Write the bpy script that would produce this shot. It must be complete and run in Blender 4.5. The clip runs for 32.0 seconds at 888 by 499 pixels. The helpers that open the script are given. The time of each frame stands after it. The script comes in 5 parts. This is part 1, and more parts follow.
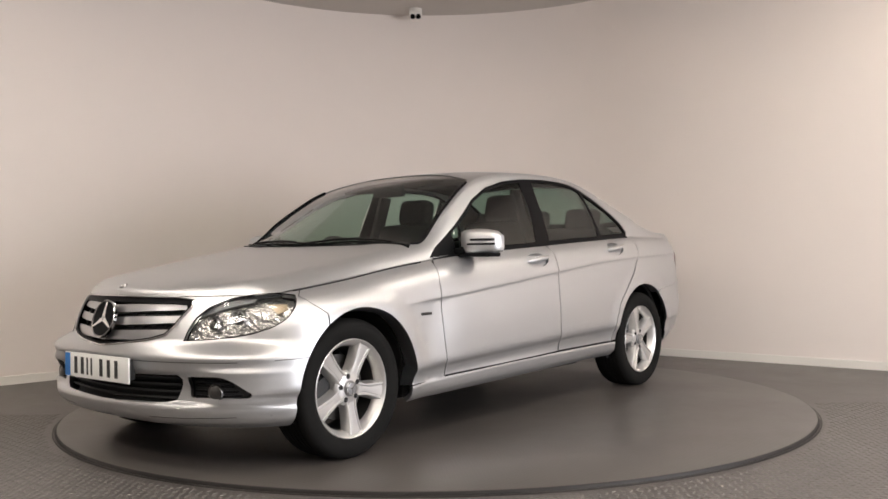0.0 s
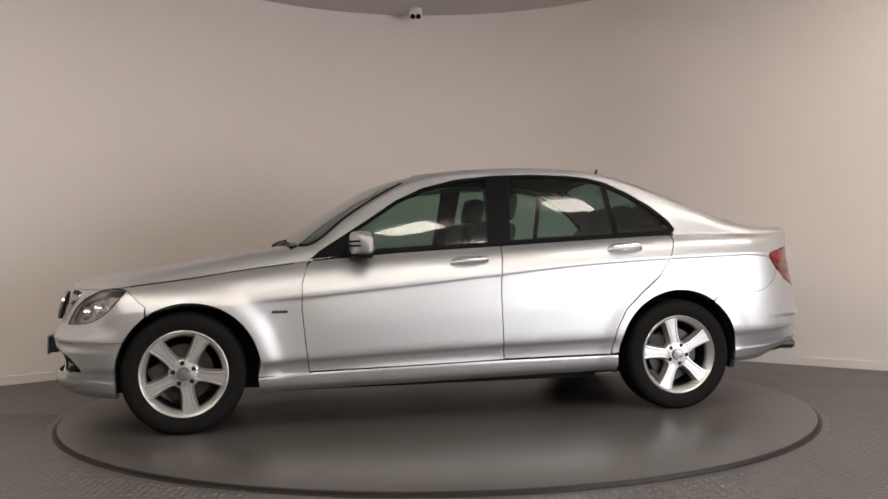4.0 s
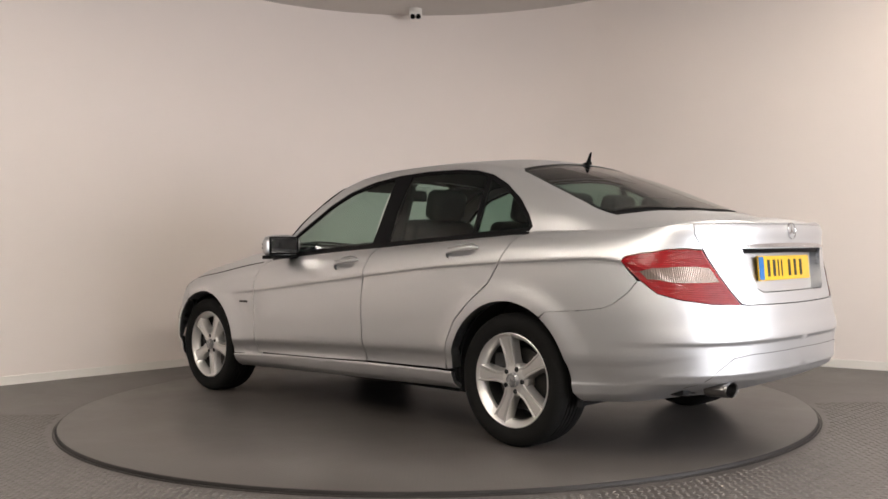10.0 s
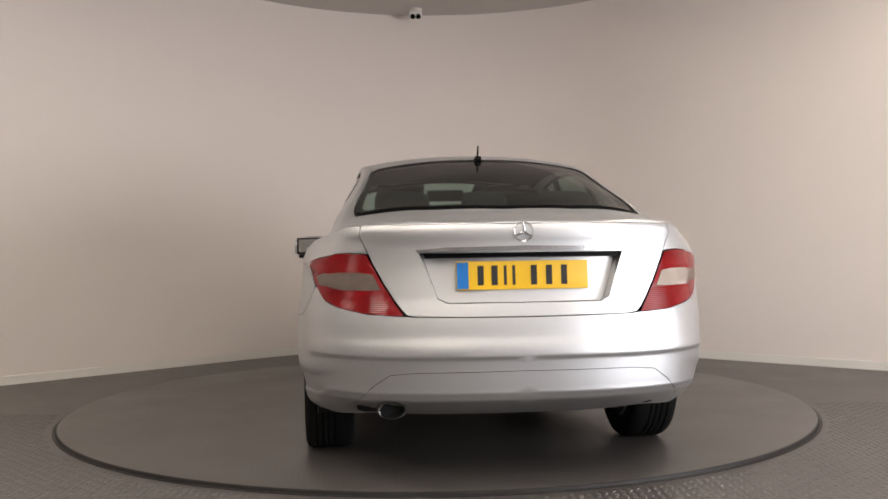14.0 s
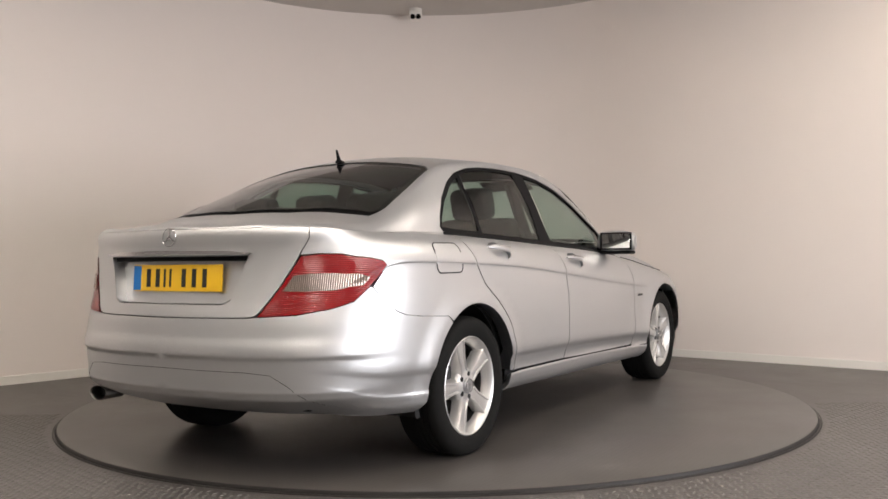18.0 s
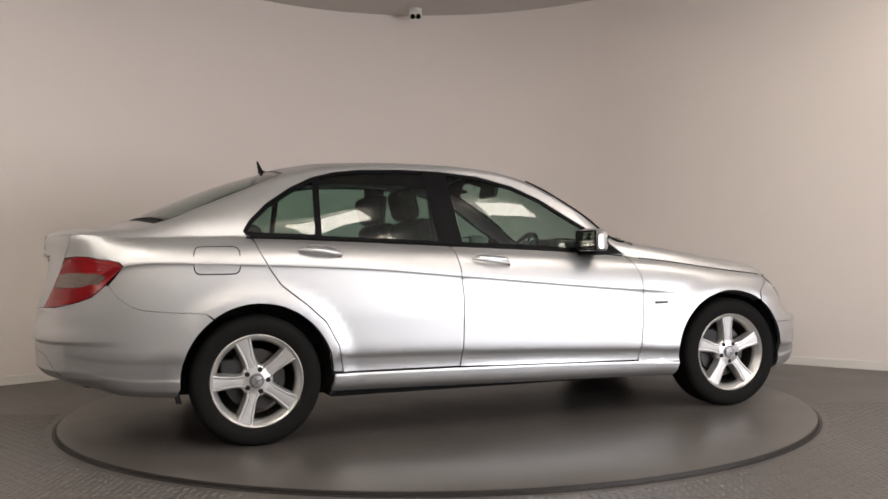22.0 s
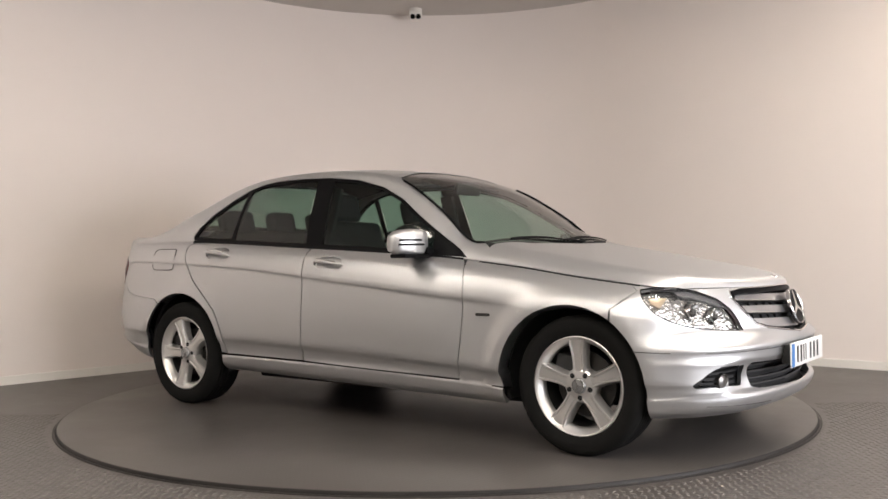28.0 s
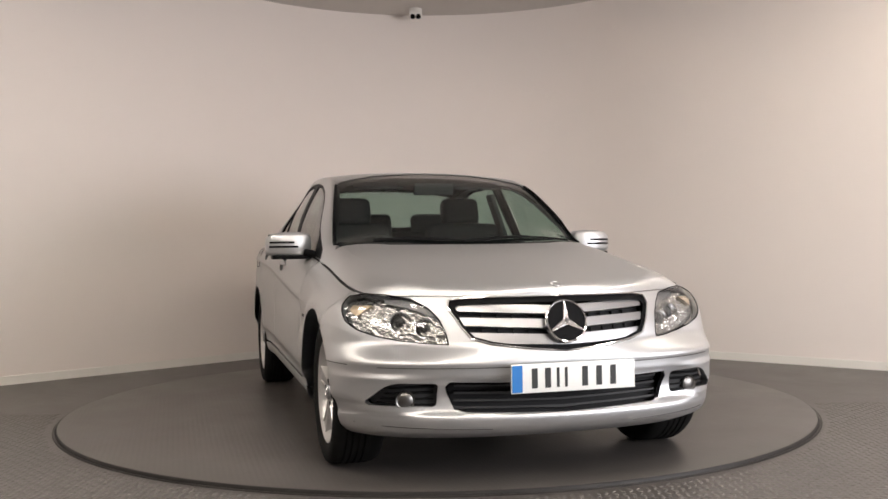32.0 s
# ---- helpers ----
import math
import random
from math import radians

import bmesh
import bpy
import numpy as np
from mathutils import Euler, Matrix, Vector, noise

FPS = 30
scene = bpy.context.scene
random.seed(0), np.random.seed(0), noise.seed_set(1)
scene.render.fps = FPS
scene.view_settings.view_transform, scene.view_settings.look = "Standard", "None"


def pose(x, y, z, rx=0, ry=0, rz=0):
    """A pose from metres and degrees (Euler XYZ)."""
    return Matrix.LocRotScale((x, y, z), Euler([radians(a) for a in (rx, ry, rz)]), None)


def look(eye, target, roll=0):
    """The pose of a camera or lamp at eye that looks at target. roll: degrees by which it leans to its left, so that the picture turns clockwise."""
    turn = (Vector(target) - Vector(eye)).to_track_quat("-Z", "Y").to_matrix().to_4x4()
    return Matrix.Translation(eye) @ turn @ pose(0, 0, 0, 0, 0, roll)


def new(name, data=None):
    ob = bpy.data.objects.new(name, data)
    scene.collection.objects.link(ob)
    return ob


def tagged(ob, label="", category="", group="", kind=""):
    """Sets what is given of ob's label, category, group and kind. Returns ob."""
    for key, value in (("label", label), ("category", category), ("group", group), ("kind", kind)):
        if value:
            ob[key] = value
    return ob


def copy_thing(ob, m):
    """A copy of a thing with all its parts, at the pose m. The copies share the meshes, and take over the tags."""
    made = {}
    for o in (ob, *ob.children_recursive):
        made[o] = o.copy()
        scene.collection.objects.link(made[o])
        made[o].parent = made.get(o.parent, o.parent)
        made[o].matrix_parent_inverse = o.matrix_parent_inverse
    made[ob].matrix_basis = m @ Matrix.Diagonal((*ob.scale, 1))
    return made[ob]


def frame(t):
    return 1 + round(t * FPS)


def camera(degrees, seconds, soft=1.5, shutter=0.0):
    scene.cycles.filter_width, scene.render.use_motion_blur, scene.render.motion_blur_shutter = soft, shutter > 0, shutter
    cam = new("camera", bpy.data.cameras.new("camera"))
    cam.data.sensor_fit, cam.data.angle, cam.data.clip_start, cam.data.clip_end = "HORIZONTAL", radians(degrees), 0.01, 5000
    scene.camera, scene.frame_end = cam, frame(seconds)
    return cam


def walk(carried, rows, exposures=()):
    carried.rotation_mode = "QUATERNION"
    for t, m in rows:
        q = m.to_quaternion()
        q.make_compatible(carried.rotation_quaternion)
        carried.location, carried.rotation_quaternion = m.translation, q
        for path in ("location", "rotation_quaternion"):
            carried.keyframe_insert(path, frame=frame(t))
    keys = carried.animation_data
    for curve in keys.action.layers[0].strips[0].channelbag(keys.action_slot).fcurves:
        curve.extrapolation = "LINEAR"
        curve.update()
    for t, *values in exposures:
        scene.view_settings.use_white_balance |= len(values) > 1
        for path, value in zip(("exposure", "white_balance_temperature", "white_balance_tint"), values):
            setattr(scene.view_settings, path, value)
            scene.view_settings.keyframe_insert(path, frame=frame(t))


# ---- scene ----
cam = camera(51.72, 32.0, soft=1.6)
EYE = (0.0, -5.7426, 0.9237)
CAM_POSE = look(EYE, (0.0086, -4.7426, 0.9262), -0.778)
# the film camera's own exposure drifts by a few tenths of a stop
EXPOSURES = [(0, 0.16), (1, 0.11), (2, -0.28), (2.5, -0.29), (5, -0.23), (6, -0.03), (7, -0.04), (8, 0.12), (9, 0.16), (11, 0.19), (12, 0.06), (13, -0.09), (14, -0.08),
             (17, 0.11), (19, 0.12), (20, -0.03), (21, -0.18), (22, -0.2), (24, -0.06), (25, 0.14), (25.5, 0.14), (27.5, 0.19), (29, 0.25), (31, 0.16), (32, 0.13)]
walk(cam, [(0.0, CAM_POSE), (32.0, CAM_POSE)], EXPOSURES)

# ---- the turn of the table: heading of the car in degrees at t seconds ----
TURN_T = [0, 2.5, 5, 8, 11, 14, 17, 20, 23, 25.5, 27.5, 29, 30.5, 32]
TURN_D = [-1.0, -0.95, -0.5, -0.65, -0.65, -0.5, -0.05, 0.1, -0.1, 0.45, 1.0, 1.5, 2.25, 2.6]


def heading(t):
    return 231.363 - 9.62828 * t + float(np.interp(t, TURN_T, TURN_D))


# ---- world and light ----
world = bpy.data.worlds.new("studio_world")
scene.world = world
world.use_nodes = True
world.node_tree.nodes["Background"].inputs["Color"].default_value = (0.8, 0.82, 0.85, 1)
world.node_tree.nodes["Background"].inputs["Strength"].default_value = 0.4
PANEL_STRENGTH = 18.0
# energy of the lamp added in the unseen side opening
SIDE_LIGHT = 272.0
CEIL = 3.25


# ---- materials ----
def material(name, color, rough=0.5, metal=0.0, coat=0.0, spec=0.5, var=0.0, var_scale=4.0, bump=0.0, bump_scale=60.0,
             rough_var=0.0, emit=None, strength=0.0, coat_rough=0.03):
    m = bpy.data.materials.new(name)
    m.use_nodes = True
    nt = m.node_tree
    b = nt.nodes["Principled BSDF"]
    b.inputs["Base Color"].default_value = (*color, 1)
    b.inputs["Roughness"].default_value = rough
    b.inputs["Metallic"].default_value = metal
    b.inputs["Coat Weight"].default_value = coat
    b.inputs["Coat Roughness"].default_value = coat_rough
    b.inputs["Specular IOR Level"].default_value = spec
    co = nt.nodes.new("ShaderNodeTexCoord")
    if var > 0 or rough_var > 0:
        n1 = nt.nodes.new("ShaderNodeTexNoise")
        n1.inputs["Scale"].default_value = var_scale
        n1.inputs["Detail"].default_value = 6
        n1.inputs["Roughness"].default_value = 0.65
        nt.links.new(co.outputs["Object"], n1.inputs["Vector"])
        if var > 0:
            mix = nt.nodes.new("ShaderNodeMix")
            mix.data_type = "RGBA"
            mix.inputs[6].default_value = (*[c * (1 - var) for c in color], 1)
            mix.inputs[7].default_value = (*[min(1, c * (1 + var)) for c in color], 1)
            nt.links.new(n1.outputs["Fac"], mix.inputs[0])
            nt.links.new(mix.outputs[2], b.inputs["Base Color"])
        if rough_var > 0:
            mr = nt.nodes.new("ShaderNodeMapRange")
            mr.inputs[3].default_value = max(0.02, rough - rough_var)
            mr.inputs[4].default_value = min(1, rough + rough_var)
            nt.links.new(n1.outputs["Fac"], mr.inputs[0])
            nt.links.new(mr.outputs[0], b.inputs["Roughness"])
    if bump > 0:
        n2 = nt.nodes.new("ShaderNodeTexNoise")
        n2.inputs["Scale"].default_value = bump_scale
        n2.inputs["Detail"].default_value = 4
        nt.links.new(co.outputs["Object"], n2.inputs["Vector"])
        bp = nt.nodes.new("ShaderNodeBump")
        bp.inputs["Strength"].default_value = bump
        bp.inputs["Distance"].default_value = 0.004
        nt.links.new(n2.outputs["Fac"], bp.inputs["Height"])
        nt.links.new(bp.outputs["Normal"], b.inputs["Normal"])
    if emit:
        b.inputs["Emission Color"].default_value = (*emit, 1)
        b.inputs["Emission Strength"].default_value = strength
    return m


def glass_material(name, tint, gloss=1.0, rough=0.0, base=0.045):
    """Thin pane: tinted see-through with a mirror-like skin towards grazing."""
    m = bpy.data.materials.new(name)
    m.use_nodes = True
    nt = m.node_tree
    nt.nodes.clear()
    out = nt.nodes.new("ShaderNodeOutputMaterial")
    mix = nt.nodes.new("ShaderNodeMixShader")
    tr = nt.nodes.new("ShaderNodeBsdfTransparent")
    tr.inputs[0].default_value = (*tint, 1)
    gl = nt.nodes.new("ShaderNodeBsdfGlossy")
    gl.inputs["Roughness"].default_value = rough
    gl.inputs["Color"].default_value = (gloss, gloss, gloss, 1)
    lw = nt.nodes.new("ShaderNodeLayerWeight")
    lw.inputs[0].default_value = 0.5
    p5 = nt.nodes.new("ShaderNodeMath")
    p5.operation = "POWER"
    p5.inputs[1].default_value = 5.0
    mr = nt.nodes.new("ShaderNodeMapRange")
    mr.inputs[3].default_value = base
    nt.links.new(lw.outputs["Facing"], p5.inputs[0])
    nt.links.new(p5.outputs[0], mr.inputs[0])
    nt.links.new(mr.outputs[0], mix.inputs[0])
    nt.links.new(tr.outputs[0], mix.inputs[1])
    nt.links.new(gl.outputs[0], mix.inputs[2])
    nt.links.new(mix.outputs[0], out.inputs[0])
    return m


M_WALL = material("wall_paint", (0.79, 0.722, 0.678), 0.75, var=0.03, var_scale=0.7, bump=0.08, bump_scale=25)
# for the unseen back wall, set dark so the car reflects less light
M_BACK = material("grey_wall_paint", (0.24, 0.225, 0.215), 0.75, var=0.04, var_scale=0.7, bump=0.08, bump_scale=25)
M_SKIRT = material("skirting_paint", (0.78, 0.75, 0.70), 0.45, var=0.03, var_scale=3)
M_CEIL = material("ceiling_paint", (0.58, 0.545, 0.51), 0.8, var=0.03, var_scale=1.0)
M_PAINT = material("silver_paint", (0.57, 0.575, 0.585), 0.42, metal=0.88, coat=0.2, coat_rough=0.12, var=0.02, var_scale=900)
M_BLACK = material("black_trim", (0.005, 0.005, 0.0055), 0.45, spec=0.06)
M_MATT = material("matt_black_plastic", (0.02, 0.02, 0.021), 0.65, bump=0.1, bump_scale=300)
M_UNDER = material("underbody_black", (0.010, 0.010, 0.011), 0.9)
M_CHROME = material("chrome", (0.75, 0.75, 0.76), 0.08, metal=1.0)
M_SATIN = material("satin_chrome", (0.6, 0.6, 0.61), 0.22, metal=1.0)
M_ALLOY = material("alloy_silver", (0.62, 0.61, 0.60), 0.34, metal=0.75, coat=0.2, var=0.05, var_scale=30)
M_CAP = material("wheel_cap_grey", (0.30, 0.30, 0.305), 0.35, metal=0.7, var=0.05, var_scale=40)
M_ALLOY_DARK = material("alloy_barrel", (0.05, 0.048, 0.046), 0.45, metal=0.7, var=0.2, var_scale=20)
M_TYRE = material("tyre_rubber", (0.007, 0.0068, 0.0065), 0.8, spec=0.15, var=0.25, var_scale=25, bump=0.2, bump_scale=120)
M_DISC = material("brake_disc_steel", (0.06, 0.057, 0.054), 0.45, metal=0.8, var=0.15, var_scale=40)
M_GLASS = glass_material("tinted_window_glass", (0.42, 0.56, 0.50), base=0.045)
M_BACKGLASS = glass_material("dark_rear_glass", (0.41, 0.52, 0.47))
M_SCREEN = glass_material("windscreen_glass", (0.72, 0.81, 0.775))
M_LENS = glass_material("clear_lens", (0.93, 0.94, 0.95))
M_RED = material("red_lamp_lens", (0.25, 0.003, 0.006), 0.07, spec=0.5, var=0.35, var_scale=9)
M_CLEARLAMP = material("white_lamp_lens", (0.30, 0.235, 0.20), 0.16, metal=0.6, spec=0.5, var=0.3, var_scale=12)


def ribbed(m, scale, axis, height):
    """Fine moulded ribs behind a lamp lens."""
    nt = m.node_tree
    b = nt.nodes["Principled BSDF"]
    co = nt.nodes.new("ShaderNodeTexCoord")
    wv = nt.nodes.new("ShaderNodeTexWave")
    wv.bands_direction = axis
    wv.inputs["Scale"].default_value = scale
    wv.inputs["Distortion"].default_value = 0.6
    nt.links.new(co.outputs["Object"], wv.inputs["Vector"])
    bp = nt.nodes.new("ShaderNodeBump")
    bp.inputs["Strength"].default_value = 0.6
    bp.inputs["Distance"].default_value = height
    nt.links.new(wv.outputs["Fac"], bp.inputs["Height"])
    nt.links.new(bp.outputs["Normal"], b.inputs["Normal"])
    # the base colour is darker in the hollows between the ribs
    old = b.inputs["Base Color"].links[0].from_socket
    mx = nt.nodes.new("ShaderNodeMix")
    mx.data_type = "RGBA"
    mx.blend_type = "MULTIPLY"
    mx.inputs[0].default_value = 0.35
    nt.links.new(old, mx.inputs[6])
    nt.links.new(wv.outputs["Color"], mx.inputs[7])
    nt.links.new(mx.outputs[2], b.inputs["Base Color"])


ribbed(M_RED, 42.0, "Z", 0.0015)
ribbed(M_CLEARLAMP, 48.0, "Y", 0.002)
M_AMBER = material("amber_lens", (0.46, 0.36, 0.25), 0.25, metal=0.4, coat=0.3)
M_REFLECT = material("lamp_reflector", (0.8, 0.8, 0.8), 0.12, metal=1.0, var=0.1, var_scale=30)
M_SEAT = material("dark_seat_cloth", (0.011, 0.011, 0.012), 0.85, var=0.2, var_scale=60, bump=0.2, bump_scale=200)
M_DASH = material("dashboard_plastic", (0.012, 0.012, 0.0125), 0.7, bump=0.15, bump_scale=200)
M_YELLOW = material("yellow_reflective_plate", (0.80, 0.48, 0.02), 0.35, var=0.05, var_scale=30)
M_WHITE = material("white_reflective_plate", (0.78, 0.78, 0.76), 0.35, var=0.04, var_scale=30)
M_BLUE = material("blue_plate_band", (0.01, 0.15, 0.46), 0.35)
M_INK = material("black_plate_ink", (0.012, 0.012, 0.012), 0.5)


# ---- mesh helpers ----
def link(name, verts, faces, mat, parent=None, label="", smooth=False, normals=None):
    me = bpy.data.meshes.new(name)
    me.from_pydata([tuple(map(float, v)) for v in verts], [], [tuple(map(int, f)) for f in faces])
    me.update()
    if mat:
        me.materials.append(mat)
    if smooth:
        me.polygons.foreach_set("use_smooth", [True] * len(me.polygons))
    if normals is not None:
        me.normals_split_custom_set_from_vertices([tuple(map(float, n)) for n in normals])
    ob = new(name, me)
    if parent:
        ob.parent = parent
    if label:
        tagged(ob, label)
    return ob


def part(name, bm, mat, parent, label="", smooth=True, angle=40):
    """Link a bmesh as one mesh object under parent."""
    bmesh.ops.recalc_face_normals(bm, faces=bm.faces[:])
    for e in bm.edges:
        if len(e.link_faces) == 2 and e.calc_face_angle(0) > radians(angle):
            e.smooth = False
    for f in bm.faces:
        f.smooth = smooth
    me = bpy.data.meshes.new(name)
    bm.to_mesh(me)
    bm.free()
    if mat:
        me.materials.append(mat)
    ob = new(name, me)
    ob.parent = parent
    if label:
        tagged(ob, label)
    return ob


def box(sx, sy, sz, m=None, bevel=0.0, seg=2):
    bm = bmesh.new()
    bmesh.ops.create_cube(bm, size=1, matrix=Matrix.Diagonal((sx, sy, sz, 1)))
    if bevel > 0:
        bmesh.ops.bevel(bm, geom=bm.edges[:], offset=bevel, segments=seg, affect="EDGES", profile=0.6)
    if m is not None:
        bm.transform(m)
    return bm


def lathe(profile, n=48, axis_m=None, a0=0.0, a1=2 * math.pi):
    """Turn (radius, height) points about z."""
    bm = bmesh.new()
    full = abs(a1 - a0 - 2 * math.pi) < 1e-6
    cols = []
    for k in range(n if full else n + 1):
        a = a0 + (a1 - a0) * k / n
        cols.append([bm.verts.new((r * math.cos(a), r * math.sin(a), h)) for r, h in profile])
    for k in range(n):
        c, d = cols[k], cols[(k + 1) % len(cols)]
        for i in range(len(profile) - 1):
            bm.faces.new((c[i], d[i], d[i + 1], c[i + 1]))
    bmesh.ops.remove_doubles(bm, verts=bm.verts[:], dist=1e-5)
    if axis_m is not None:
        bm.transform(axis_m)
    return bm


def tube(points, r, n=8, closed=False, m=None):
    """A round bar along points."""
    bm = bmesh.new()
    P = [Vector(p) for p in points]
    rings = []
    for i, p in enumerate(P):
        a = P[(i - 1) % len(P)] if closed or i > 0 else p
        b = P[(i + 1) % len(P)] if closed or i < len(P) - 1 else p
        t = (b - a).normalized()
        u = t.orthogonal().normalized() if i == 0 else (rings[-1][1] - t * rings[-1][1].dot(t)).normalized()
        w = t.cross(u)
        rr = r[i] if isinstance(r, (list, tuple)) else r
        rings.append(([bm.verts.new(p + (u * math.cos(2 * math.pi * k / n) + w * math.sin(2 * math.pi * k / n)) * rr) for k in range(n)], u))
    last = len(P) if closed else len(P) - 1
    for i in range(last):
        a, b = rings[i][0], rings[(i + 1) % len(P)][0]
        for k in range(n):
            bm.faces.new((a[k], a[(k + 1) % n], b[(k + 1) % n], b[k]))
    if not closed:
        bm.faces.new(rings[0][0])
        bm.faces.new(rings[-1][0])
    if m is not None:
        bm.transform(m)
    return bm


def prism(outline, depth, m=None, bevel=0.0, seg=2):
    """A flat plate from a 2D outline in xy, thick along z from 0 to depth."""
    bm = bmesh.new()
    vs = [bm.verts.new((x, y, 0)) for x, y in outline]
    f = bm.faces.new(vs)
    ex = bmesh.ops.extrude_face_region(bm, geom=[f])
    top = [v for v in ex["geom"] if isinstance(v, bmesh.types.BMVert)]
    bmesh.ops.translate(bm, verts=top, vec=(0, 0, depth))
    if bevel > 0:
        edges = [e for e in bm.edges if all(v in top for v in e.verts)]
        bmesh.ops.bevel(bm, geom=edges, offset=bevel, segments=seg, affect="EDGES", profile=0.5)
    if m is not None:
        bm.transform(m)
    return bm


def merge(*bms):
    """Join bmeshes into the first."""
    out = bms[0]
    for b in bms[1:]:
        me = bpy.data.meshes.new("tmp")
        b.to_mesh(me)
        b.free()
        out.from_mesh(me)
        bpy.data.meshes.remove(me)
    return out


# ---- room: two walls that meet in a wide rounded corner, floor, ceiling ----
SL, IL, SR, IR, RC = 0.9587, 4.15, -0.8632, 4.081, 2.41


def room_path():
    """Plan of the visible wall: left wall, rounded corner, right wall."""
    nl = np.array([SL, -1]) / math.hypot(SL, 1)
    nr = np.array([SR, -1]) / math.hypot(SR, 1)
    A = np.array([nl, nr])
    b = np.array([RC - IL / math.hypot(SL, 1), RC - IR / math.hypot(SR, 1)])
    c = np.linalg.solve(A, b)
    a0 = math.atan2(-nl[1], -nl[0])
    a1 = math.atan2(-nr[1], -nr[0])
    pts = [(-6.0, SL * -6.0 + IL)]
    for k in range(33):
        a = a0 + (a1 - a0) * k / 32
        pts.append((c[0] + RC * math.cos(a), c[1] + RC * math.sin(a)))
    pts.append((6.0, SR * 6.0 + IR))
    return pts


def strip(path, z0, z1, thick, name, mat, label, smooth=True):
    """A standing wall of the given thickness along a plan path; its inner face is the path."""
    n = len(path)
    P = [Vector((x, y, 0)) for x, y in path]
    outer = []
    for i in range(n):
        t = (P[min(i + 1, n - 1)] - P[max(i - 1, 0)]).normalized()
        outer.append(P[i] + Vector((-t.y, t.x, 0)) * thick)
    v = [(*p.xy, z) for z in (z0, z1) for p in P] + [(*p.xy, z) for z in (z0, z1) for p in outer]
    f = []
    for i in range(n - 1):
        f += [(i, n + i, n + i + 1, i + 1), (2 * n + i, 2 * n + i + 1, 3 * n + i + 1, 3 * n + i),
              (n + i, 3 * n + i, 3 * n + i + 1, n + i + 1), (i, i + 1, 2 * n + i + 1, 2 * n + i)]
    f += [(0, 2 * n, 3 * n, n), (n - 1, 2 * n - 1, 4 * n - 1, 3 * n - 1)]
    ob = link(name, v, f, mat, None, label)
    for p in ob.data.polygons:
        p.use_smooth = abs(p.normal.z) < 0.5 and smooth
    ob.data.set_sharp_from_angle(angle=radians(35))
    tagged(ob, label, "wall", kind="structure")
    return ob


PATH = room_path()
FLOOR_Z = -0.02
strip(PATH, FLOOR_Z - 0.1, CEIL, 0.15, "wall_corner", M_WALL, "warm off-white painted wall curving through a wide rounded corner")
BACK = [(6.0, SR * 6.0 + IR), (4.2, -7.6), (-4.2, -7.6), (-6.0, SL * -6.0 + IL)]
# unseen wide opening assumed in the near wall, added for cool light from the side
OPENING_A, OPENING_B, OPENING_H = (5.55, -2.66), (4.29, -7.28), 2.1
BACK_LABEL = "plain warm off-white painted wall closing the studio"
strip([BACK[0], OPENING_A], FLOOR_Z - 0.1, CEIL, 0.15, "wall_side", M_WALL, BACK_LABEL, smooth=False)
strip([OPENING_A, OPENING_B], OPENING_H, CEIL, 0.15, "wall_lintel", M_WALL, "off-white painted lintel over an unseen, added opening", smooth=False)
strip([OPENING_B] + BACK[1:], FLOOR_Z - 0.1, CEIL, 0.15, "wall_back", M_BACK, "unseen grey wall added behind the camera to dim reflections", smooth=False)


def added_side_light():
    """Added area lamp in the assumed, unseen opening; brightens the car's flank and floor."""
    lamp = bpy.data.lights.new("added_side_light", "AREA")
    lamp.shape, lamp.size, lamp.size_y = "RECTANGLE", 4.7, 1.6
    lamp.energy, lamp.color = SIDE_LIGHT, (0.97, 0.96, 1.0)
    a, b = Vector((*OPENING_A, 0)), Vector((*OPENING_B, 0))
    mid = (a + b) / 2 + Vector((0.05, 0, OPENING_H - 0.82))
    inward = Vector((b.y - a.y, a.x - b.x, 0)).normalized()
    ob = new("added_side_light", lamp)
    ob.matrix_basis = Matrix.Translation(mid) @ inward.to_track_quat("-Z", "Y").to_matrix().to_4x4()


added_side_light()


def skirting():
    """A slim upright board along the foot of the wall."""
    off = []
    P = [Vector((x, y, 0)) for x, y in PATH]
    for i in range(len(P)):
        t = (P[min(i + 1, len(P) - 1)] - P[max(i - 1, 0)]).normalized()
        off.append((P[i] - Vector((-t.y, t.x, 0)) * 0.014).xy)
    ob = strip(off, FLOOR_Z, 0.045, 0.012, "baseboard", M_SKIRT, "slim pale painted skirting along the wall")
    tagged(ob, category="skirting")


skirting()


def slab(name, z0, z1, mat, label, cat, hole=None):
    pts = [(-9, -10), (9, -10), (9, 5.5), (-9, 5.5)]
    bm = prism(pts, z1 - z0, Matrix.Translation((0, 0, z0)))
    ob = part(name, bm, mat, None, label, smooth=False)
    return tagged(ob, label, cat, kind="structure")


slab("ceiling", CEIL, CEIL + 0.12, M_CEIL, "pale grey painted flat ceiling", "ceiling")


